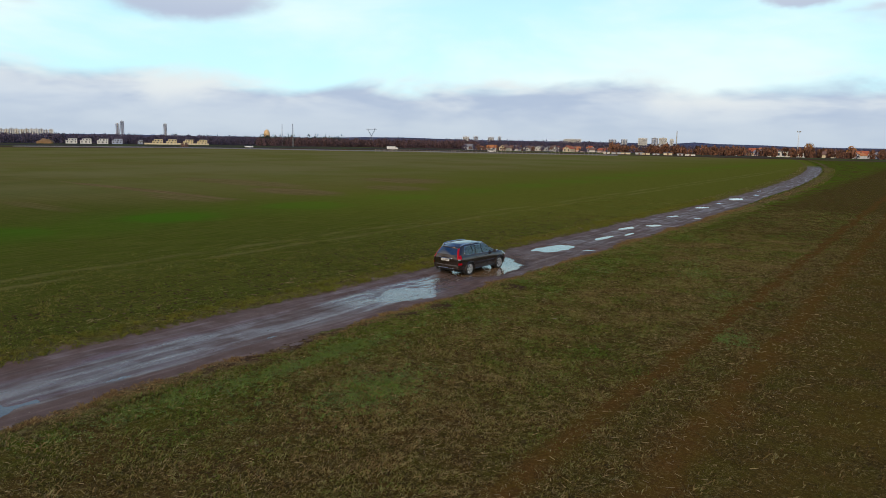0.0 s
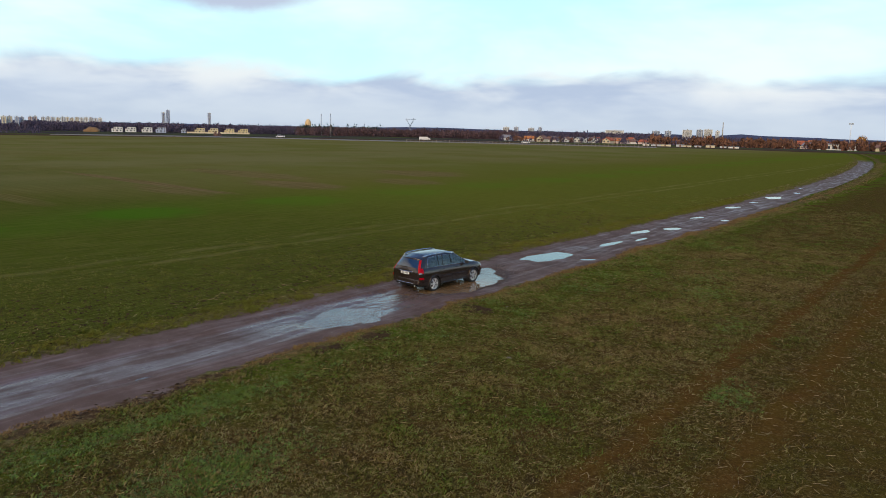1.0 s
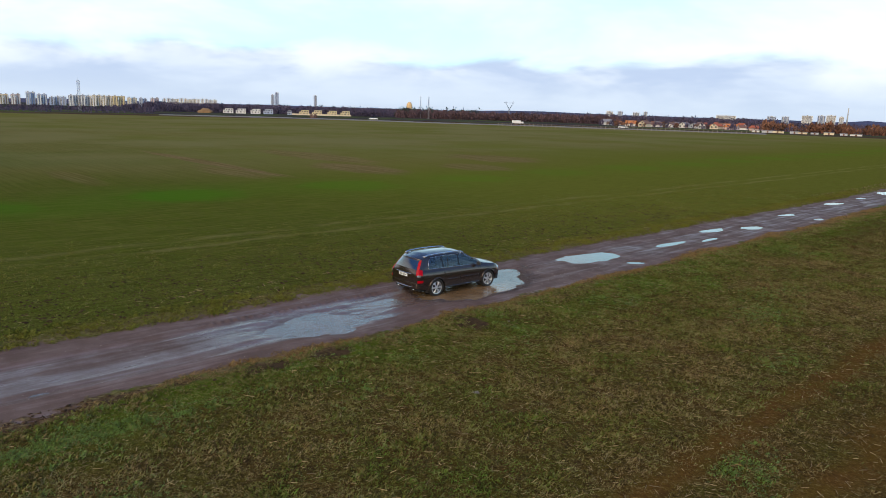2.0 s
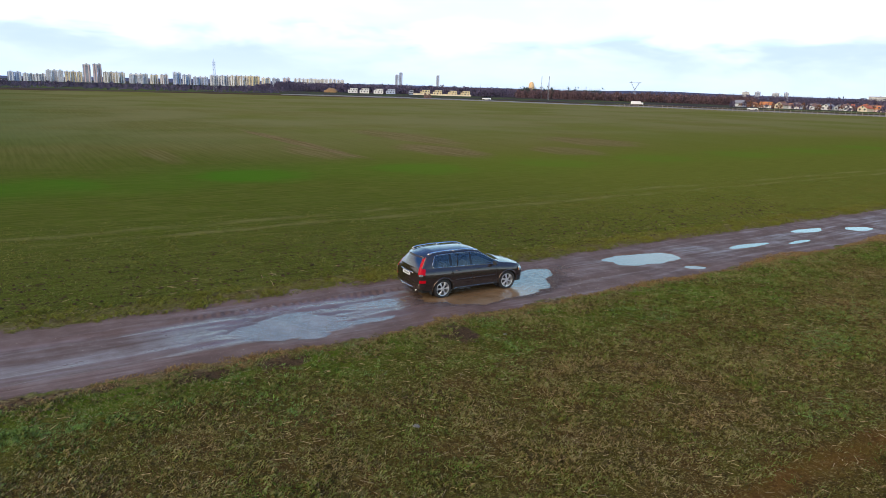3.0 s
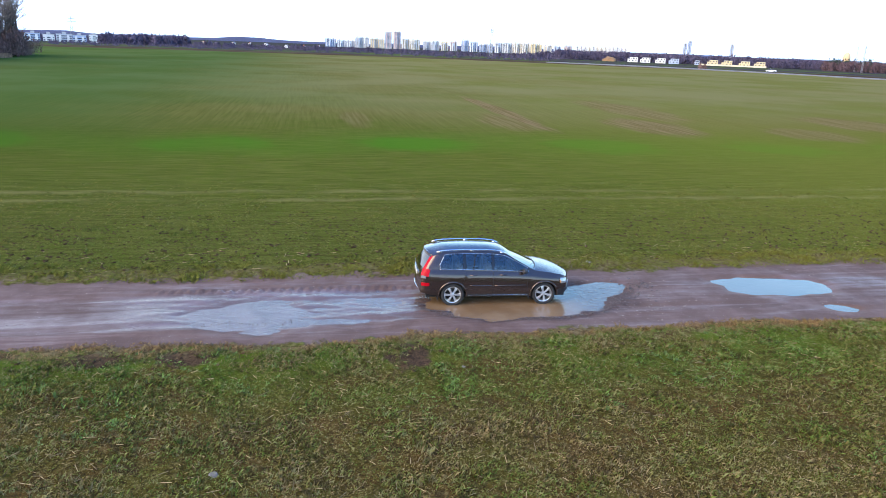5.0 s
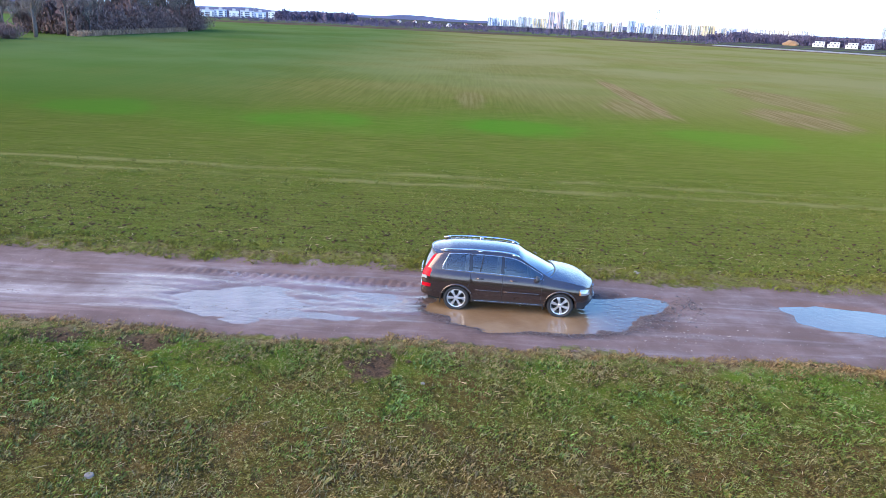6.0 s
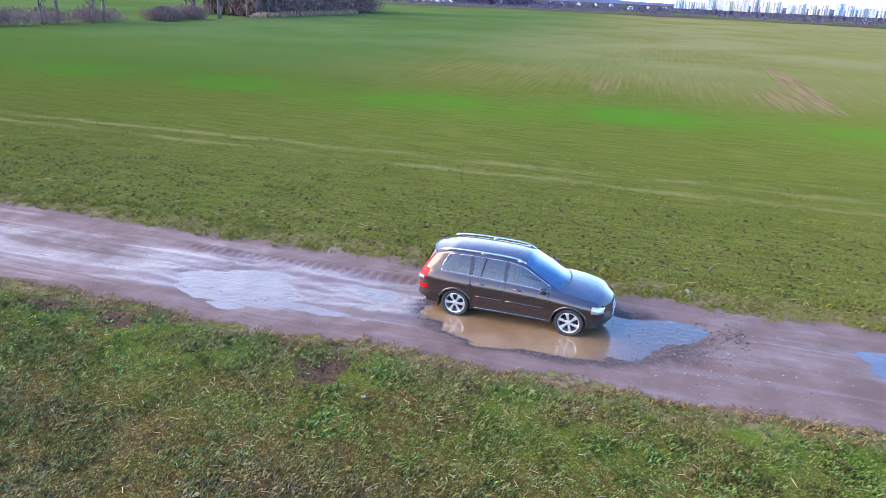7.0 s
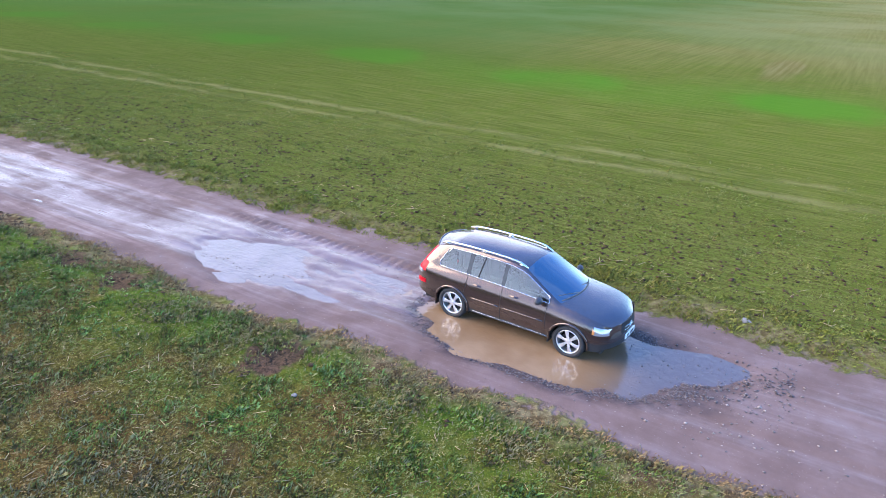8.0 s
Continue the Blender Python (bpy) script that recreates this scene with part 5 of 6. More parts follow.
def build_village():
    rng = random.Random(9)
    spec = ((836, 3, 3, 8.2), (866, 0, 3, 7.6), (889, 1, 2, 7.2), (909, 1, 3, 7.0), (931, 0, 2, 6.6), (946, 3, 3, 7.0), (970, 3, 3, 6.8), (990, 1, 0, 7.8), (1007, 0, 0, 8.2), (1027, 1, 2, 8.0), (1049, 0, 0, 8.6), (1068, 0, 2, 7.4), (1094, 1, 1, 8.0),
            (1291, 0, 0, 7.6), (1310, 5, 0, 7.0), (1346, 1, 0, 9.5), (1362, 5, 1, 10.5), (1380, 0, 0, 9.0), (1398, 0, 1, 8.0), (1504, 2, 1, 8.6), (1538, 0, 0, 9.0), (1556, 3, 3, 8.0), (1480, 1, 2, 7.0), (1262, 0, 0, 6.0))
    words = {0: "red", 1: "orange", 2: "brown", 3: "grey"}
    wallword = {0: "white", 1: "cream", 2: "yellow", 3: "grey", 4: "pale blue", 5: "rose"}
    more = tuple((px + rng.uniform(6, 14), rng.choice((0, 0, 1, 5)), rng.choice((0, 0, 1, 2, 3)), rng.uniform(5.5, 7.5)) for px, wm, rf, h in spec)
    for px, wm, rf, h in spec + more:
        h *= 0.72
        d = rng.uniform(655, 790)
        m = facing(village_bearing(px), EYE_A, d) @ pose(0, 0, 0, 0, 0, rng.choice((-28, 18, 62, 80)))
        gable_house(m, rng.uniform(6.5, 9), rng.uniform(8, 10), h * 0.55, h, PLASTER[wm], TILES[rf], f"{wallword[wm]} village house with a {words[rf]} tiled gable roof")
    # scattered houses on the wooded slope
    for k in range(9):
        m = facing(88.8 + k * 1.25 + rng.uniform(-0.3, 0.3), EYE_B, rng.uniform(1500, 2100)) @ pose(0, 0, -1.0, 0, 0, rng.uniform(-40, 40)) @ Matrix.Scale(0.75, 4)
        wm, rf = rng.choice((0, 0, 1)), rng.choice((0, 2, 3))
        gable_house(m, 11, 12, 6.5, 10.5, PLASTER[wm], TILES[rf], f"{wallword[wm]} house with a {words[rf]} roof on the wooded slope")
    # low white hall and row of garden huts behind the fence
    hall = empty("hall")
    bm = bmesh.new()
    box(bm, -13, 0, -1, 13, 12, 4.2)
    part("wall", bm, WHITE_P, hall)
    bm = bmesh.new()
    box(bm, -13.4, -0.4, 4.2, 13.4, 12.4, 4.8)
    part("roof", bm, TILES[3], hall)
    for k in range(6):
        empty_box("window", (-11 + k * 4, -0.1, 1.0), (-8.6 + k * 4, 0.06, 3.0), PANE, hall)
    hall.matrix_world = facing(9.9, EYE_A, 610)
    tagged(hall, "long low white hall with a grey roof at the village edge", "hall")
    for k in range(9):
        hut = empty("garden_hut")
        w = rng.uniform(3.0, 6.5)
        bm = bmesh.new()
        box(bm, -w / 2, 0, -0.5, w / 2, 3, 1.6)
        part("wall", bm, rng.choice((WHITE_P, GREY_P, CREAM_P)), hut)
        bm = bmesh.new()
        box(bm, -w / 2 - 0.2, -0.2, 1.6, w / 2 + 0.2, 3.2, 1.85)
        part("roof", bm, TILES[3], hut)
        empty_box("door", (-0.4, -0.05, 0), (0.4, 0.05, 1.45), TILES[2], hut)
        hut.matrix_world = facing(22.7 - k * 0.75 + rng.uniform(-0.25, 0.25), EYE_A, 420) @ Matrix.Diagonal((1, 1, rng.uniform(0.5, 0.75), 1))
        tagged(hut, "low white garden hut behind the field's end", "hut", group="garden huts")


def build_fence():
    fence = empty("fence")
    a, b = Vector(spot(41.3, 318)), Vector(spot(22.6, 330))
    n = 56
    pts = []
    for k in range(n + 1):
        p = a.lerp(b, k / n)
        p.z = float(land_height(np.array([p.x]), np.array([p.y]))[0])
        pts.append(p)
    bm = bmesh.new()
    box(bm, -0.07, -0.07, -0.2, 0.07, 0.07, 1.35, 0.015)
    first = part("post", bm, TIMBER, fence)
    first.location = pts[0]
    for p in pts[1:]:
        ob = new("post", first.data)
        ob.parent, ob.location = fence, p
    for h in (0.55, 1.25):
        tube("rail", [p + Vector((0, 0, h)) for p in pts], 0.022, TIMBER, fence, sides=4)
    tagged(fence, "pale wooden post and rail fence along the far field edge", "fence")


def build_far_road():
    """Country road along the far end of the field, and the traffic on it."""
    line = [spot(b, d) for b, d in ((67, 372), (60, 356), (52, 343), (45, 334), (38, 332), (30, 334), (22, 338))]
    v, f = [], []
    pts = [Vector(p) for p in line]
    for i, p in enumerate(pts):
        d = (pts[min(i + 1, len(pts) - 1)] - pts[max(i - 1, 0)]).normalized()
        s = Vector((-d.y, d.x, 0)) * 3.2
        for q, dz in ((p - s, 0.35), (p + s, 0.35), (p + s, -0.6), (p - s, -0.6)):
            v.append((q.x, q.y, q.z + dz))
    for i in range(len(pts) - 1):
        for k in range(4):
            f.append((i * 4 + k, (i + 1) * 4 + k, (i + 1) * 4 + (k + 1) % 4, i * 4 + (k + 1) % 4))
    road = mesh_object("far_road", v, f, ASPHALT, None)
    tagged(road, "grey asphalt country road along the far end of the field", "road", kind="structure")
    van = empty("van")
    bm = bmesh.new()
    box(bm, -3.0, -1.0, 0.45, 1.9, 1.0, 2.75, 0.12)
    part("cargo_box", bm, VANWHITE, van)
    bm = bmesh.new()
    box(bm, 1.9, -0.95, 0.45, 3.2, 0.95, 1.9, 0.25)
    cab = part("cab", bm, VANWHITE, van)
    empty_box("windscreen", (2.6, -0.8, 1.3), (3.1, 0.8, 1.95), PANE, cab)
    for x in (-2.0, 2.2):
        for y in (-0.95, 0.95):
            bm = bmesh.new()
            bmesh.ops.create_cone(bm, cap_ends=True, segments=16, radius1=0.36, radius2=0.36, depth=0.24, matrix=Matrix.Translation((x, y, 0.36)) @ Matrix.Rotation(radians(90), 4, "X"))
            part("wheel", bm, RUBBER, van)
    x, y, z = spot(42.6, 336, EYE_C)
    van.matrix_world = pose(x, y, z + 0.35, 0, 0, 42.6) @ Matrix.Diagonal((0.9, 0.8, 0.60, 1))
    tagged(van, "white box van on the road past the field", "van")
    for b, d, lab in ((51.2, 345, "white"), (31.9, 333, "white")):
        c = empty("car")
        bm = bmesh.new()
        box(bm, -2.1, -0.85, 0.3, 2.1, 0.85, 0.9, 0.2)
        part("body", bm, VANWHITE, c)
        bm = bmesh.new()
        box(bm, -1.5, -0.75, 0.85, 1.0, 0.75, 1.42, 0.2)
        part("cabin", bm, PANE, c)
        for wx in (-1.3, 1.3):
            for wy in (-0.8, 0.8):
                bm = bmesh.new()
                bmesh.ops.create_cone(bm, cap_ends=True, segments=12, radius1=0.31, radius2=0.31, depth=0.2, matrix=Matrix.Translation((wx, wy, 0.31)) @ Matrix.Rotation(radians(90), 4, "X"))
                part("wheel", bm, RUBBER, c)
        x, y, z = spot(b, d)
        c.matrix_world = pose(x, y, z + 0.35, 0, 0, b)
        tagged(c, "small white car on the country road", "car", group="cars on the country road")


def build_hills():
    """Low wooded ridge that closes the horizon."""
    # bluish distance haze is put into the ridge's base colour
    m = material("hazy_ridge", (0.052, 0.056, 0.105), 0.95, grain=0.35, scale=0.012)[0]
    n = 220
    v, f = [], []
    for k in range(n + 1):
        b = -180 + 360 * k / n
        el = -0.26 + 0.10 * float(fbm(np.array([b * 0.16]), np.array([2.0]), 90, 4)[0])
        for (c, wd, add) in ((94.3, 1.5, 0.20), (92.4, 1.0, 0.05), (101, 2.2, 0.04), (16.2, 1.2, 0.16), (40, 4.0, 0.12)):
            el += add * math.exp(-((b - c) / wd) ** 2)
        if 84 < b < 106:
            el -= 0.16
        for d, e in ((4300, -1.2), (4550, el), (4800, -1.2)):
            a = radians(b)
            v.append((-d * math.sin(a), 16 + d * math.cos(a), 7.5 + d * math.tan(radians(e))))
    for k in range(n):
        for j in range(2):
            f.append((k * 3 + j, k * 3 + 3 + j, k * 3 + 4 + j, k * 3 + 1 + j))
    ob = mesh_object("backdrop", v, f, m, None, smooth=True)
    tagged(ob, "low dark wooded hills closing the horizon", "hills", kind="structure")


build_hills()
build_estate()
build_masts()
build_village()
build_fence()
build_far_road()


# ---------------------------------------------------------------- woods and trees
BARK = material("bark", (0.105, 0.086, 0.078), 0.9, grain=0.35, scale=3, bump=0.02)[0]
TWIG = material("bare_twigs", (0.20, 0.165, 0.15), 0.9, grain=0.3, scale=0.6, island=0.3)[0]
SPRUCE = material("spruce_needles", (0.022, 0.036, 0.026), 0.9, grain=0.4, scale=2, island=0.4)[0]
# winter woods: the blue and purple of distant haze are mixed into these colours
WOOD_DARK = material("winter_wood_hazed", (0.075, 0.064, 0.115), 0.95, grain=0.5, scale=0.07, island=0.45)[0]
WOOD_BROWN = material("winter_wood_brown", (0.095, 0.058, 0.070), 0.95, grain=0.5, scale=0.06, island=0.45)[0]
WOOD_RUST = material("autumn_leaves", (0.150, 0.072, 0.048), 0.9, grain=0.5, scale=0.1, island=0.5)[0]
WOOD_GOLD = material("golden_leaves", (0.42, 0.20, 0.035), 0.9, grain=0.4, scale=0.2, island=0.4)[0]
HEDGE = material("bramble", (0.165, 0.105, 0.098), 0.95, grain=0.4, scale=0.5, island=0.4)[0]
REEDS = material("dry_reeds", (0.34, 0.23, 0.15), 0.9, grain=0.3, scale=0.5, island=0.35)[0]


def bare_tree(seed, height, spread, crown_mat=TWIG):
    """A leafless tree: tapered trunk with limbs as one part, the fine twigs as another."""
    rng = random.Random(seed)
    limbs_v, limbs_f, tw_v, tw_f = [], [], [], []

    def add(vs, fs, pts, rad, sides):
        v, f = tube_data(pts, rad, sides)
        fs += [[i + len(vs) for i in q] for q in f]
        vs += v

    def grow(p, d, length, r, level):
        pts, rads = [p], [r]
        q, dirn = Vector(p), Vector(d)
        n = (5, 3, 3, 2, 2)[level]
        for k in range(n):
            dirn = (dirn + Vector((rng.uniform(-1, 1), rng.uniform(-1, 1), rng.uniform(-0.2, 0.7))) * (0.06 if level == 0 else 0.20)).normalized()
            q = q + dirn * length / n
            pts.append(q.copy())
            rads.append(r * (1 - 0.75 * (k + 1) / n) + 0.012)
        if level <= 2:
            add(limbs_v, limbs_f, pts, rads, 6 if level == 0 else 4)
        else:
            add(tw_v, tw_f, pts, [max(x, 0.026) for x in rads], 3)
        if level < 4:
            kids = (9, 6, 4, 3)[level]
            for k in range(kids):
                t = rng.uniform(0.28 if level == 0 else 0.2, 1.0)
                i = min(int(t * n), n - 1)
                a = pts[i].lerp(pts[i + 1], t * n - i)
                ang = rng.uniform(0, 2 * math.pi)
                side = Vector((math.cos(ang), math.sin(ang), 0))
                nd = (dirn * rng.uniform(0.5, 0.9) + side * rng.uniform(0.5, 1.0) * spread + Vector((0, 0, 0.25))).normalized()
                grow(a, nd, length * rng.uniform(0.38, 0.60), max(r * 0.42 * (1.1 - t * 0.5), 0.02), level + 1)
    grow(Vector((0, 0, -0.3)), Vector((0, 0, 1)), height * 0.72, height * 0.019, 0)
    tree = empty("tree")
    mesh_object("trunk", limbs_v, limbs_f, BARK, tree, smooth=True)
    mesh_object("crown", tw_v, tw_f, crown_mat, tree)
    return tree


def spruce(seed, height):
    """Dark conifer: straight trunk, tiers of drooping ragged boughs."""
    rng = random.Random(seed)
    tree = empty("tree")
    tube("trunk", [(0, 0, -0.3), (0, 0, height * 0.5), (0, 0, height)], [0.24, 0.14, 0.03], BARK, tree, sides=6)
    v, f = [], []
    tiers = 26
    for k in range(tiers):
        z = height * (0.08 + 0.9 * k / tiers)
        reach = (1 - k / tiers) ** 0.85 * height * 0.20 + 0.25
        for j in range(11):
            a = rng.uniform(0, 2 * math.pi)
            r = reach * rng.uniform(0.65, 1.15)
            wd = r * rng.uniform(0.18, 0.30)
            c, s = math.cos(a), math.sin(a)
            zz = z + rng.uniform(-0.3, 0.3)
            o = len(v)
            v += [(0, 0, zz + 0.25), (r * 0.6 * c - wd * s, r * 0.6 * s + wd * c, zz - r * 0.15), (r * c, r * s, zz - r * 0.38), (r * 0.6 * c + wd * s, r * 0.6 * s - wd * c, zz - r * 0.15), (r * 0.55 * c, r * 0.55 * s, zz + 0.1)]
            f += [(o, o + 1, o + 4), (o + 1, o + 2, o + 4), (o + 2, o + 3, o + 4), (o + 3, o, o + 4)]
    mesh_object("crown", v, f, SPRUCE, tree)
    return tree


def clump_mesh(name, spots, mat, label, category, seed, per=5, fine=1.0):
    """Far woods: each x, y, z, height, width is a ragged crown of many small slivers, all in one object."""
    rng = np.random.default_rng(seed)
    k = per * 11
    S = np.array(spots)
    n = len(S)
    d = rng.normal(0, 1, (n, k, 3))
    d = d / np.linalg.norm(d, axis=2, keepdims=True) * rng.uniform(0.15, 1, (n, k, 1)) ** 0.5
    h, wd = S[:, 3][:, None], S[:, 4][:, None]
    c = np.stack([S[:, 0][:, None] + d[..., 0] * wd * 0.62, S[:, 1][:, None] + d[..., 1] * wd * 0.62, S[:, 2][:, None] + h * (0.50 + 0.50 * d[..., 2])], -1)
    a = rng.uniform(0, 2 * np.pi, (n, k))
    size = np.minimum(h, 7) * rng.uniform(0.03, 0.10, (n, k)) * (1 + (h > 7) * 0.9) * fine
    side = np.stack([np.cos(a) * size, np.sin(a) * size, rng.normal(0, 0.3, (n, k)) * size], -1)
    up = np.stack([rng.normal(0, 0.4, (n, k)) * size, rng.normal(0, 0.4, (n, k)) * size, size * rng.uniform(1.0, 2.4, (n, k))], -1)
    V = np.stack([c - side, c + side, c + up, c - up * 0.6], 2).reshape(-1, 3)
    F = np.arange(n * k)[:, None] * 4 + np.array([[0, 3, 1, 2]])
    ob = fast_mesh(name, V, F, mat)
    tagged(ob, label, category, kind="stuff")
    return ob


def belt(b0, b1, d0, d1, count, h, eye, seed, h2=None):
    rng = random.Random(seed)
    out = []
    for k in range(count):
        t = rng.random()
        b, d = b0 + (b1 - b0) * t, rng.uniform(d0, d1)
        x, y, z = spot(b, d, eye)
        hh = (h if h2 is None else h + (h2 - h) * t) * rng.uniform(0.78, 1.08)
        out.append((x, y, z - 1, hh, hh * rng.uniform(0.45, 0.75)))
    return out


def build_far_woods():
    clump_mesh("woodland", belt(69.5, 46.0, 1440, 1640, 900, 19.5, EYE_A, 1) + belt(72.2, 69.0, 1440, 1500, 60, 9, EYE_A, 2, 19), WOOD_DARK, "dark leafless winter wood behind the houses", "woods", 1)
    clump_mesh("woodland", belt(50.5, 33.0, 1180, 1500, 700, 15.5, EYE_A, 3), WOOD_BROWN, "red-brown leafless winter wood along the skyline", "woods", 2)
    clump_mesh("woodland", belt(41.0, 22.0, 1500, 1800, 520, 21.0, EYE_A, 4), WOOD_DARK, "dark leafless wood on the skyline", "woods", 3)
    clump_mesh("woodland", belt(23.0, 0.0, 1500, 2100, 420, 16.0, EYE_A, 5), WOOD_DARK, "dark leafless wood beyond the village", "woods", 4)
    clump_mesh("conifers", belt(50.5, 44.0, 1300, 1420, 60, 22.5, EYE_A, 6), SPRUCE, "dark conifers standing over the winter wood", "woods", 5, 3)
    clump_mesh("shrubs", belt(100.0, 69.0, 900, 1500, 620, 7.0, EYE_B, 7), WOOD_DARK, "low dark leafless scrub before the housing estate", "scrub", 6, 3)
    clump_mesh("shrubs", belt(108.0, 70.0, 430, 900, 520, 3.6, EYE_B, 17), WOOD_DARK, "low brown scrub with a purple haze tint past the field's end", "scrub", 16, 3)
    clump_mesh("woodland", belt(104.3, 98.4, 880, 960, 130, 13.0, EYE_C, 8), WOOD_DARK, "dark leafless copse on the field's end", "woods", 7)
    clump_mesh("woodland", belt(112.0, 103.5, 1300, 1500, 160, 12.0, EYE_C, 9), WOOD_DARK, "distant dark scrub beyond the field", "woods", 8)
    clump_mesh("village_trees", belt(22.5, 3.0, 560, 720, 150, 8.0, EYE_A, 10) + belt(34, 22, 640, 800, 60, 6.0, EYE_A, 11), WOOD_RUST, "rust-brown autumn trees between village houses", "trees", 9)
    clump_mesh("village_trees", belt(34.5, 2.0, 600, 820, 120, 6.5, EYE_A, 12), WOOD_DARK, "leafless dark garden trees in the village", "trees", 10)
    clump_mesh("field_hedge", belt(56.2, 54.8, 360, 372, 5, 3.4, EYE_A, 14) + belt(47.0, 33.0, 345, 365, 22, 1.6, EYE_A, 15), HEDGE, "low dark bushes along the country road", "bushes", 11, 4)
    for b, d, h, lab in ((8.45, 600, 11.5, "golden autumn tree at the village edge"), (5.8, 640, 10.0, "golden-leaved tree beside a village house")):
        x, y, z = spot(b, d)
        t = empty("tree")
        tube("trunk", [(0, 0, -0.5), (0, 0, h * 0.5)], [0.35, 0.2], BARK, t, sides=6)
        rng = np.random.default_rng(int(b * 10))
        V, F = [], []
        for k in range(700):
            c = rng.normal(0, 1, 3)
            c = c / np.linalg.norm(c) * rng.uniform(0.5, 1) * np.array([h * 0.33, h * 0.33, h * 0.36]) + [0, 0, h * 0.62]
            o = len(V)
            V += [tuple(c + rng.normal(0, 0.35, 3)) for _ in range(3)]
            F.append((o, o + 1, o + 2))
        mesh_object("crown", V, F, WOOD_GOLD, t)
        t.matrix_world = pose(x, y, z)
        tagged(t, lab, "tree")
    # brown heap of earth by the road
    x, y, z = spot(65.2, 1250)
    bm = bmesh.new()
    bmesh.ops.create_icosphere(bm, subdivisions=3, radius=1)
    for v in bm.verts:
        v.co *= 1 + 0.25 * noise.noise(v.co * 2)
    heap = part("earth_heap", bm, material("heaped_earth", (0.22, 0.13, 0.06), 0.95, grain=0.3, scale=0.4)[0], None, smooth=True)
    heap.matrix_world = pose(x, y, z) @ Matrix.Diagonal((19, 9, 7.5, 1))
    tagged(heap, "heap of brown earth beside the road", "earth heap")


def build_copse():
    """The bare copse beside the field, with undergrowth along its foot."""
    rng = random.Random(21)
    kinds = [bare_tree(s, h, sp) for s, h, sp in ((1, 15.0, 0.8), (2, 13.0, 0.95), (3, 16.5, 0.7), (4, 11.5, 1.0))]
    lab = "leafless grey-brown tree in a copse beside the field"
    spots_ = []
    for k in range(64):
        x = rng.uniform(-214, -148)
        spots_.append((x, -47 - rng.uniform(0, 20) - 0.05 * (x + 150)))
    spots_ += [(-146, -47), (-139, -49), (-136, -47.5), (-131, -50), (-108, -51), (-104, -50), (-100, -53), (-96, -52), (-111, -54), (-153, -46), (-88, -56)]
    for i, (x, y) in enumerate(spots_):
        z = float(land_height(np.array([x]), np.array([y]))[0])
        m = pose(x, y, z, 0, 0, rng.uniform(0, 360)) @ Matrix.Scale(rng.uniform(0.82, 1.12), 4)
        src = kinds[i % 4]
        if i < 4:
            t = src
            t.matrix_world = m
        else:
            t = copy_thing(src, m)
        tagged(t, lab, "tree", group="trees of the copse")
    first = None
    for k, (x, y, s) in enumerate(((-214, -48, 1.0), (-209, -50, 1.1), (-218, -53, 1.15), (-204, -52, 0.95), (-211, -56, 1.2), (-199, -50, 0.9))):
        z = float(land_height(np.array([x]), np.array([y]))[0])
        m = pose(x, y, z, 0, 0, k * 70) @ Matrix.Scale(s, 4)
        if first is None:
            first = t = spruce(5, 14.0)
            t.matrix_world = m
        else:
            t = copy_thing(first, m)
        tagged(t, "dark green conifer at the corner of the copse", "tree", group="conifers of the copse")
    low = []
    for k in range(260):
        x = rng.uniform(-214, -150)
        y = -45.5 - rng.uniform(0, 14) - 0.05 * (x + 150)
        low.append((x, y, 0.0, rng.uniform(2.5, 7.5), rng.uniform(3, 5.5)))
    for k in range(60):
        low.append((rng.uniform(-130, -117), -47 - rng.uniform(0, 3.5), 0.0, rng.uniform(1.8, 3.0), rng.uniform(2, 3.5)))
    for k in range(40):
        low.append((rng.uniform(-112, -84), -50 - rng.uniform(0, 5), 0.0, rng.uniform(1.6, 3.0), rng.uniform(2, 3.5)))
    g = np.random.default_rng(8)
    clump_mesh("undergrowth", low, HEDGE, "tangled bare bramble undergrowth at the foot of the copse", "undergrowth", 31, 26, 0.42)
    n = 9000
    x, y = g.uniform(-196, -146, n), g.uniform(-46.5, -44.3, n)
    y = y - 0.05 * (x + 150)
    o, hh = g.uniform(0, 2 * np.pi, n), g.uniform(0.4, 1.3, n)
    P = np.stack([np.stack([x - 0.05 * np.cos(o), y - 0.05 * np.sin(o), x * 0], -1), np.stack([x + 0.05 * np.cos(o), y + 0.05 * np.sin(o), x * 0], -1), np.stack([x + g.normal(0, 0.2, n), y + g.normal(0, 0.2, n), hh], -1)], 1).reshape(-1, 3)
    P[:, 2] += land_height(P[:, 0], P[:, 1])
    ob = fast_mesh("dry_grass", P, np.arange(len(P)).reshape(-1, 3), REEDS)
    tagged(ob, "pale pinkish dry grass along the foot of the copse", "dry grass", kind="stuff")


build_far_woods()
build_copse()


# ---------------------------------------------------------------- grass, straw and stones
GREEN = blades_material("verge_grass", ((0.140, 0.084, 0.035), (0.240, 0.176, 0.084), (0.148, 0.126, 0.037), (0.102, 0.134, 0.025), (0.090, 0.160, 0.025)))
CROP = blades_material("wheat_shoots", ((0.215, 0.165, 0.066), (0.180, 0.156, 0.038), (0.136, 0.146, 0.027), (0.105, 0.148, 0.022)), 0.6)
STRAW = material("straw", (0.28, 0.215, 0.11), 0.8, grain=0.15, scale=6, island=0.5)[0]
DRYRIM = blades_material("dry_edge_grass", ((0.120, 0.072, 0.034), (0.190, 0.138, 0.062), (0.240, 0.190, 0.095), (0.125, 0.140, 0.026)))
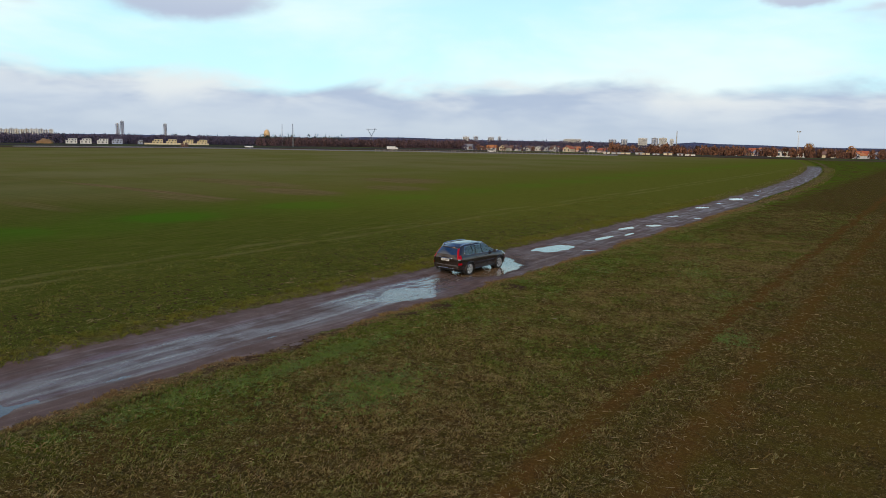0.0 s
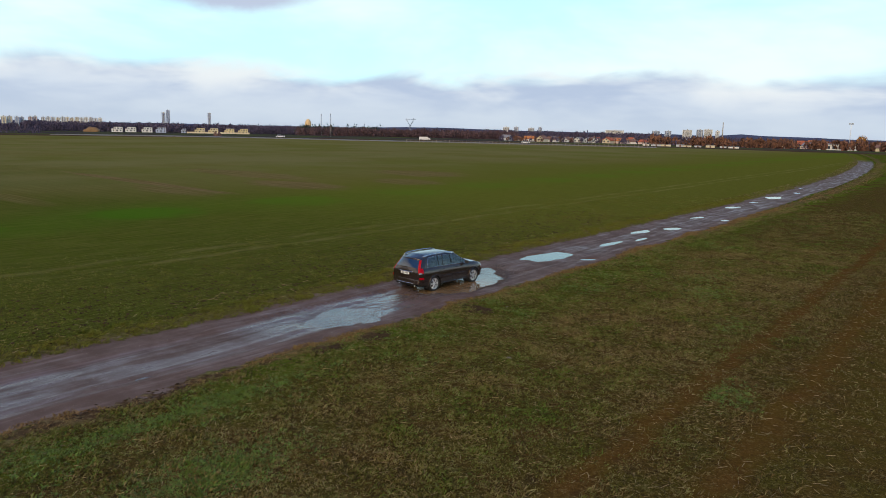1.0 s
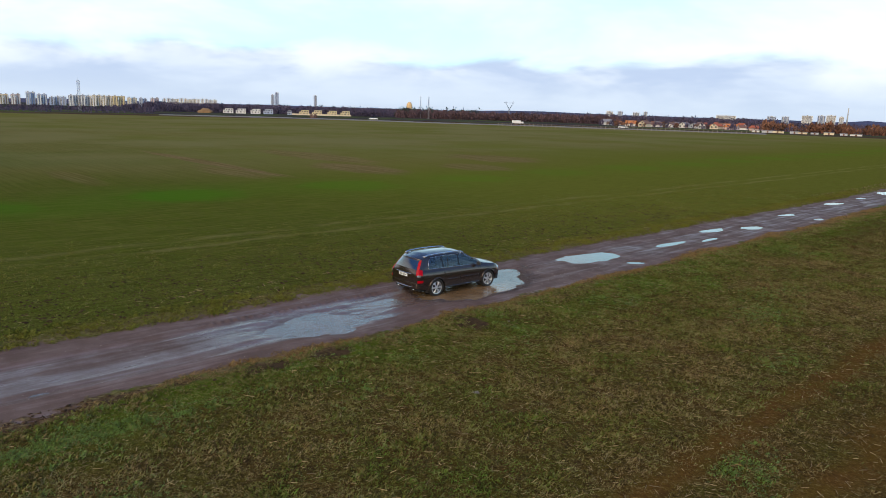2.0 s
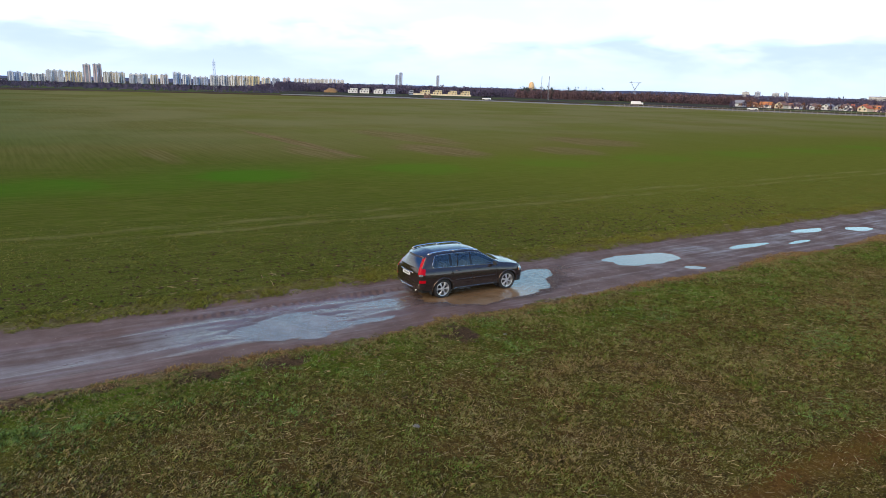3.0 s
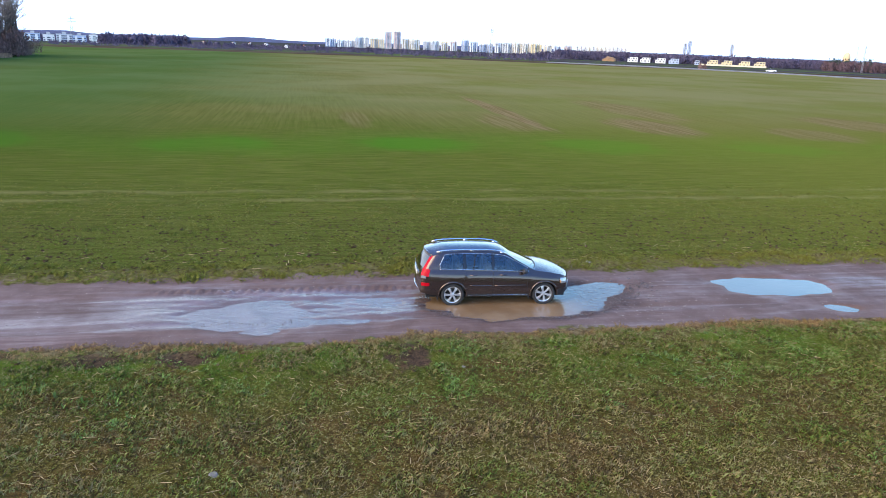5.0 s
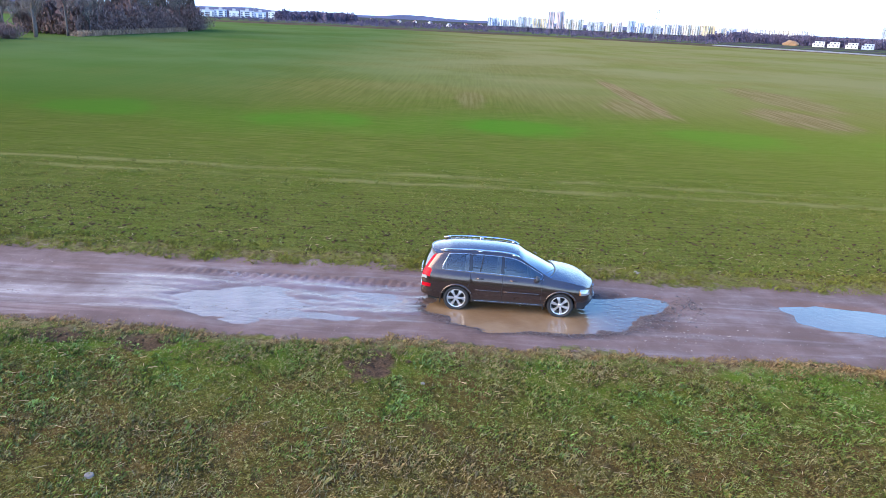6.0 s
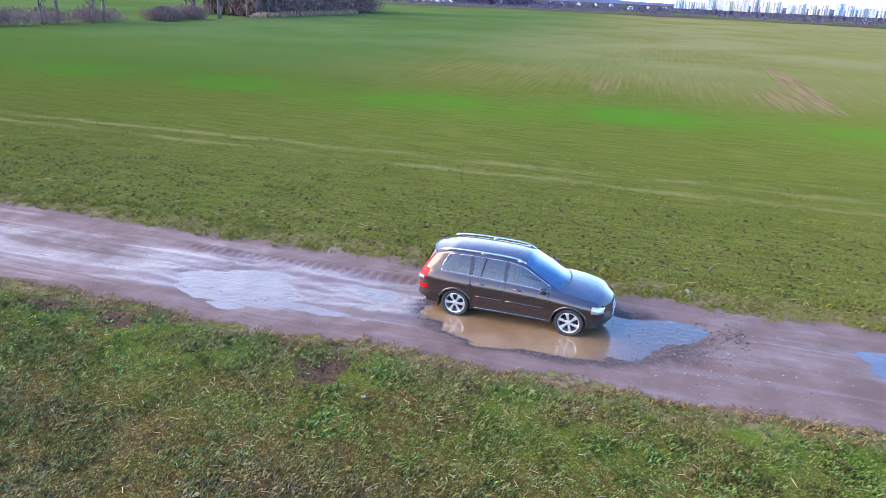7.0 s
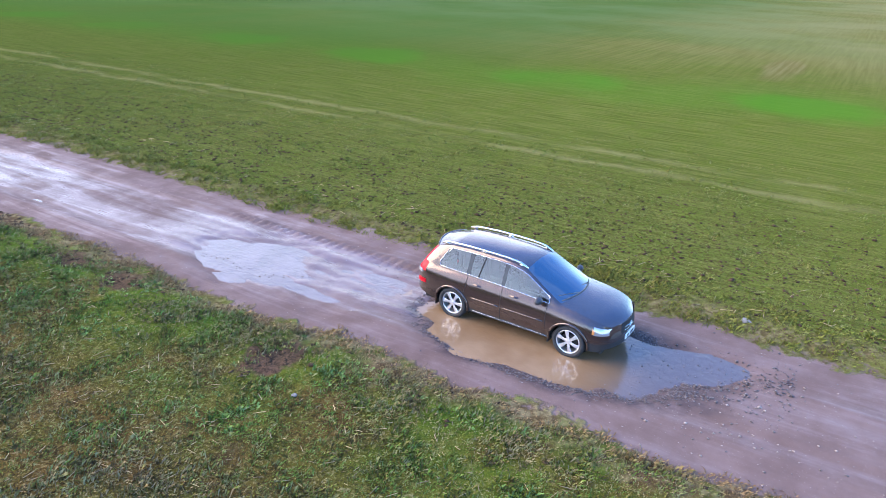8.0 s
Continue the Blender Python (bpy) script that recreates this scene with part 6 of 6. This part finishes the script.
LEAFY = material("clover_leaves", (0.090, 0.160, 0.020), 0.7, grain=0.3, scale=2, island=0.4)[0]
PEBBLE = material("pebbles", (0.20, 0.165, 0.145), 0.5, grain=0.3, scale=30, island=0.7)[0]
DARKPEB = material("wet_gravel", (0.080, 0.062, 0.058), 0.40, grain=0.3, scale=30, island=0.45)[0]
STONE = material("pale_stone", (0.17, 0.145, 0.115), 0.9, grain=0.3, scale=14)[0]
CLOD = material("soil_clods", (0.062, 0.040, 0.024), 0.95, spec=0.05, grain=0.4, scale=9, island=0.4)[0]
HOLES = ((-17.65, 30.65, 0.85, 0.60), (-18.15, 25.3, 0.5, 0.7), (-18.2, 23.2, 0.45, 0.75), (-18.7, 17.2, 0.45, 4.4))


def surface(x, y):
    """Top of the land or of the track's bank, where plants root."""
    xc = x - track_bend(y)
    near = (xc > -26.5) & (xc < -16.7)
    return np.where(near, track_height(x, y) + 0.012, land_height(x, y))


def scatter(rng, x0, x1, y0, y1, per_m2, clump=0.0, seed=0, fade=False):
    n = int((x1 - x0) * (y1 - y0) * per_m2)
    x, y = rng.uniform(x0, x1, n), rng.uniform(y0, y1, n)
    if clump:
        f = fbm(x * 0.9, y * 0.9, 100 + seed, 3) + 0.6 * fbm(x * 3.1, y * 3.1, 120 + seed, 2)
        keep = f > rng.uniform(-1.0, 0.55, n) * clump
        x, y = x[keep], y[keep]
    edge = np.minimum(np.minimum(x - x0, x1 - x), np.minimum(y - y0, y1 - y))
    keep = edge / (0.34 * min(x1 - x0, y1 - y0)) > rng.uniform(0, 1, len(x)) if fade else x == x
    x, y = x[keep], y[keep]
    for hx, hy, rx, ry in HOLES:
        keep = ((x - hx) / rx) ** 2 + ((y - hy) / ry) ** 2 + 2.2 * fbm(x * 2.4, y * 2.4, 77, 3) + rng.uniform(-0.6, 0.6, len(x)) > 0.75
        x, y = x[keep], y[keep]
    return x, y


def off_track(x, y, margin):
    xc = x - track_bend(y)
    en = TRACK_NEAR - 1.25 * step(45, 120, y) + 0.9 * fbm(y * 0.22, y * 0 + 3.3, 5, 3) + 0.25 * fbm(y * 1.4, y * 0 + 1.3, 9, 2)
    ef = TRACK_FAR + 0.5 * fbm(y * 0.25, y * 0 + 8.1, 6, 3) + 0.2 * fbm(y * 1.3, y * 0 + 5.3, 8, 2)
    return (xc > en + margin) | (xc < ef - margin)


def tufts(name, x, y, rng, blades, length, width, lean, mat, label, category, spread=0.03, margin=0.08):
    """Tufts of narrow leaves, each leaf one bent blade of two triangles' worth."""
    keep = off_track(x, y, margin)
    x, y = x[keep], y[keep]
    rut = ((np.abs(x + 5.15) < 0.42) | (np.abs(x + 7.55) < 0.36)) & (rng.uniform(0, 1, len(x)) < 0.88)
    x, y = x[~rut], y[~rut]
    z = surface(x, y)
    X, Y, Z = np.repeat(x, blades), np.repeat(y, blades), np.repeat(z, blades)
    n = len(X)
    a = rng.uniform(0, 2 * np.pi, n)
    L = length * rng.uniform(0.5, 1.3, n)
    le = lean * rng.uniform(0.5, 1.25, n)
    hump = fbm(X * 2.3, Y * 2.3, 210, 3)                       # clumps stand higher than the grass between them
    L = L * np.clip(1 + 1.4 * hump, 0.45, 1.6)
    le = le * np.clip(1 - 0.5 * hump, 0.7, 1.2)
    X = X + rng.normal(0, spread, n)
    Y = Y + rng.normal(0, spread, n)
    dx, dy = np.cos(a), np.sin(a)
    wx, wy = -dy * width * rng.uniform(0.6, 1.3, n), dx * width * rng.uniform(0.6, 1.3, n)
    up = np.sqrt(np.clip(1 - np.minimum(le, 0.98) ** 2, 0.02, 1))
    mx, my, mz = X + dx * L * le * 0.45, Y + dy * L * le * 0.45, Z + L * up * 0.62
    tx, ty, tz = X + dx * L * le, Y + dy * L * le, Z + L * up * 0.8
    V = np.stack([np.stack([X - wx * 0.5, Y - wy * 0.5, Z - 0.01], -1), np.stack([X + wx * 0.5, Y + wy * 0.5, Z - 0.01], -1), np.stack([mx + wx * 0.6, my + wy * 0.6, mz], -1), np.stack([tx, ty, tz], -1)], 1)
    i = np.arange(n)[:, None] * 4
    ob = fast_mesh(name, V.reshape(-1, 3), i + np.array([[0, 1, 2, 3]]), mat)
    tagged(ob, label, category, kind="stuff")
    return ob


def stalks(name, x, y, rng, lo, hi, width, mat, label, category):
    """Straws lying flat, as thin three-sided rods."""
    n = len(x)
    a, L = rng.uniform(0, np.pi, n), rng.uniform(lo, hi, n) ** 1.0
    dx, dy = np.cos(a) * L / 2, np.sin(a) * L / 2
    wd = width * rng.uniform(0.7, 1.3, n)
    nx, ny = -np.sin(a) * wd, np.cos(a) * wd
    tip = rng.normal(0, 0.10, n) * L
    V = []
    for s in (-1, 1):
        cx, cy = x + s * dx, y + s * dy
        cz = surface(cx, cy) + 0.022 + np.abs(tip) * (s > 0)
        V += [np.stack([cx - nx, cy - ny, cz], -1), np.stack([cx + nx, cy + ny, cz], -1), np.stack([cx, cy, cz + wd * 1.3], -1)]
    V = np.stack(V, 1)
    i = np.arange(n)[:, None, None] * 6
    F = i + np.array([[0, 3, 5, 2], [1, 2, 5, 4], [0, 1, 4, 3]])[None]
    ob = fast_mesh(name, V.reshape(-1, 3), F.reshape(-1, 4), mat)
    tagged(ob, label, category, kind="stuff")


def lumps(name, x, y, rng, lo, hi, flat, mat, label, category, sink=0.3, zfun=surface):
    """Stones or clods: small uneven eight-sided lumps."""
    n = len(x)
    base = np.array([(1, 0, 0), (-1, 0, 0), (0, 1, 0), (0, -1, 0), (0, 0, 1), (0, 0, -1)], float)
    tri = np.array([(0, 2, 4), (2, 1, 4), (1, 3, 4), (3, 0, 4), (2, 0, 5), (1, 2, 5), (3, 1, 5), (0, 3, 5)])
    s = lo + (hi - lo) * rng.uniform(0, 1, n) ** 3
    P = base[None] * (1 + rng.uniform(-0.35, 0.35, (n, 6, 3)))
    P = P + rng.uniform(-0.2, 0.2, (n, 6, 3))
    a = rng.uniform(0, 2 * np.pi, n)
    c, sn = np.cos(a)[:, None], np.sin(a)[:, None]
    px, py, pz = P[..., 0] * 1.2, P[..., 1] * 0.85, P[..., 2] * flat
    V = np.stack([(px * c - py * sn) * s[:, None] + x[:, None], (px * sn + py * c) * s[:, None] + y[:, None], pz * s[:, None] + (zfun(x, y) + s * flat * (1 - 2 * sink))[:, None]], -1)
    F = np.arange(n)[:, None, None] * 6 + tri[None]
    ob = fast_mesh(name, V.reshape(-1, 3), F.reshape(-1, 3), mat)
    tagged(ob, label, category, kind="stuff")


def build_plants():
    g = np.random.default_rng(12)
    x, y = scatter(g, -24.0, -4.5, 6, 62, 250, 1.3, 1, True)
    tufts("grass", x, y, g, 5, 0.078, 0.0115, 1.02, GREEN, "short mottled green and brown grass on the verge", "grass", 0.06)
    x, y = scatter(g, -27.0, 4.0, -8, 90, 36, 1.0, 2, True)
    tufts("grass", x, y, g, 4, 0.11, 0.019, 1.0, GREEN, "thin weedy grass and stubble beside the track", "grass", 0.08)
    x, y = scatter(g, -20.4, -17.4, -4, 85, 110, 0.7, 3)
    tufts("grass", x, y, g, 6, 0.085, 0.011, 0.95, DRYRIM, "dry yellowed grass on the bank of the track", "grass", 0.06, -0.12)
    for x0, x1 in ((-20.2, -17.2), (-26.2, -23.8)):
        x, y = scatter(g, x0, x1, 85, 235, 7, 0.7, 14)
        tufts("grass", x + track_bend(y), y, g, 5, 0.15, 0.030, 0.8, DRYRIM, "dry grass along the far stretch of the track", "grass")
    x, y = scatter(g, -25.9, -23.6, -4, 95, 90, 0.7, 4)
    tufts("grass", x, y, g, 6, 0.11, 0.014, 0.92, CROP, "yellow-green grass along the field's edge", "grass", 0.06, -0.05)
    x, y = scatter(g, -41.0, -19.6, -14, 92, 50, 0.9, 5, True)
    tufts("wheat_shoots", x, y, g, 4, 0.078, 0.014, 0.98, CROP, "young winter wheat shoots on brown soil", "wheat", 0.07)
    # broad-leaved weeds in bright patches near the bank
    x, y = scatter(g, -18.6, -14.5, 10, 56, 26, 0.45, 7)
    keep = fbm(x * 0.55, y * 0.55, 140, 3) > 0.16
    tufts("weeds", x[keep], y[keep], g, 7, 0.09, 0.026, 0.95, LEAFY, "bright green broad-leaved weeds in patches", "weeds")
    # single lush patches of low weeds: centre x, y, half sizes
    xs, ys = [], []
    for cx, cy, rx, ry, n in ((-11.6, 40.4, 0.9, 1.6, 420), (-6.7, 28.2, 0.7, 1.0, 260), (-13.6, 15.8, 0.95, 1.9, 1900), (-9.0, 36.0, 0.6, 1.2, 160), (-17.0, 17.0, 0.40, 3.6, 1700), (-17.4, 11.5, 0.5, 2.4, 700), (-12.8, 44.0, 1.0, 2.0, 300)):
        xs.append(g.normal(cx, rx * 0.6, n)), ys.append(g.normal(cy, ry * 0.6, n))
    tufts("weeds", np.concatenate(xs), np.concatenate(ys), g, 7, 0.07, 0.020, 0.95, LEAFY, "lush patches of low green weeds in the stubble", "weeds")
    # straw
    x, y = scatter(g, -17.5, -3.0, 4, 52, 6)
    stalks("straw", x, y, g, 0.05, 0.22, 0.0055, STRAW, "pale straw scattered over the stubble", "straw")
    x, y = scatter(g, -17.0, -8.0, 20, 48, 0.8)
    stalks("straw", x, y, g, 0.12, 0.34, 0.0055, STRAW, "long pale maize stalks lying on the verge", "straw")
    x, y = scatter(g, -27.5, -24.8, 0, 60, 3.0)
    stalks("straw", x, y, g, 0.08, 0.30, 0.006, STRAW, "pale straw along the field's edge", "straw")
    # soil clods on the tilled strip across the track
    x, y = scatter(g, -33.5, -24.9, -6, 66, 34, 1.1, 8)
    keep = np.clip((x + 34.0) / 6.0, 0, 1) > g.uniform(0, 1, len(x))
    x, y = x[keep], y[keep]
    lumps("soil_clods", x, y, g, 0.015, 0.075, 0.5, CLOD, "brown soil clods along the wheat field's edge", "soil")
    x, y = scatter(g, -18.9, -17.6, 8, 56, 9, 0.7, 9)
    lumps("soil_clods", x, y, g, 0.015, 0.07, 0.38, CLOD, "dark clods on the bank of the track", "soil")
    for hx, hy, rx, ry in HOLES:
        n = int(75 * rx * ry / 0.44)
        x, y = g.normal(hx, rx * 0.5, n), g.normal(hy, ry * 0.5, n)
        lumps("soil_clods", x, y, g, 0.015, 0.08, 0.30, CLOD, "dark wet clods round a trodden bare patch", "soil")
    # gravel round the puddle
    n = 8500
    t = g.uniform(0, 2 * np.pi, n)
    t = t[(np.sin(t) > -0.80) | (g.uniform(0, 1, n) < 0.2)]
    q = g.normal(1.085, 0.055, len(t))
    x, y = -21.62 + 1.47 * q * np.cos(t), 34.7 + 2.9 * q * np.sin(t)
    lumps("gravel", x, y, g, 0.006, 0.030, 0.6, DARKPEB, "dark wet gravel round the puddle's rim", "gravel")
    n = 480
    x, y = g.normal(-21.5, 1.0, n), g.normal(38.5, 1.1, n)
    lumps("gravel", x, y, g, 0.006, 0.034, 0.6, PEBBLE, "pale pebbles washed out before the puddle", "gravel")
    n = 1500
    y = g.uniform(36.2, 39.6, n)
    x = -21.9 - 0.28 * (y - 37.3) + g.normal(0, 0.55, n)
    keep = fbm(x * 1.6, y * 1.2, 231, 3) > 0.02
    x, y = x[keep], y[keep]
    lumps("gravel", x, y, g, 0.008, 0.040, 0.7, DARKPEB, "dark stones breaking the surface of the shallow water", "gravel", zfun=lambda a, b: np.maximum(surface(a, b), WATER_Z - 0.02))
    n = 2200
    x, y = g.uniform(-23.9, -19.3, n), g.uniform(5, 60, n)
    lumps("gravel", x, y, g, 0.006, 0.022, 0.6, PEBBLE, "scattered pebbles in the mud of the track", "gravel")
    n = 260
    y = g.uniform(25.2, 28.6, n)
    x = -20.55 - 0.18 * (y - 26.5) + g.normal(0, 0.07, n) + 0.22 * np.sin(y * 1.9)
    lumps("gravel", x, y, g, 0.008, 0.032, 0.7, CLOD, "line of dark clods standing in shallow water", "soil", zfun=lambda a, b: a * 0 + WATER_Z - 0.02)
    # single pale stones
    for sx, sy, r in ((-13.2, 26.5, 0.09), (-24.75, 38.3, 0.10), (-16.9, 31.9, 0.05)):
        bm = bmesh.new()
        bmesh.ops.create_icosphere(bm, subdivisions=2, radius=r)
        for v in bm.verts:
            v.co *= 1 + 0.8 * noise.noise(v.co * (6.0 / r) * 0.25 + Vector((sx, sy, 0)))
            v.co.z = max(min(v.co.z, r * 0.45), -r * 0.5) * 0.55
        st = part("stone", bm, STONE, None)
        st.location = (sx, sy, float(surface(np.array([sx]), np.array([sy]))[0]) + r * 0.12)
        tagged(st, "pale field stone lying in the grass", "stone", group="field stones")


build_plants()
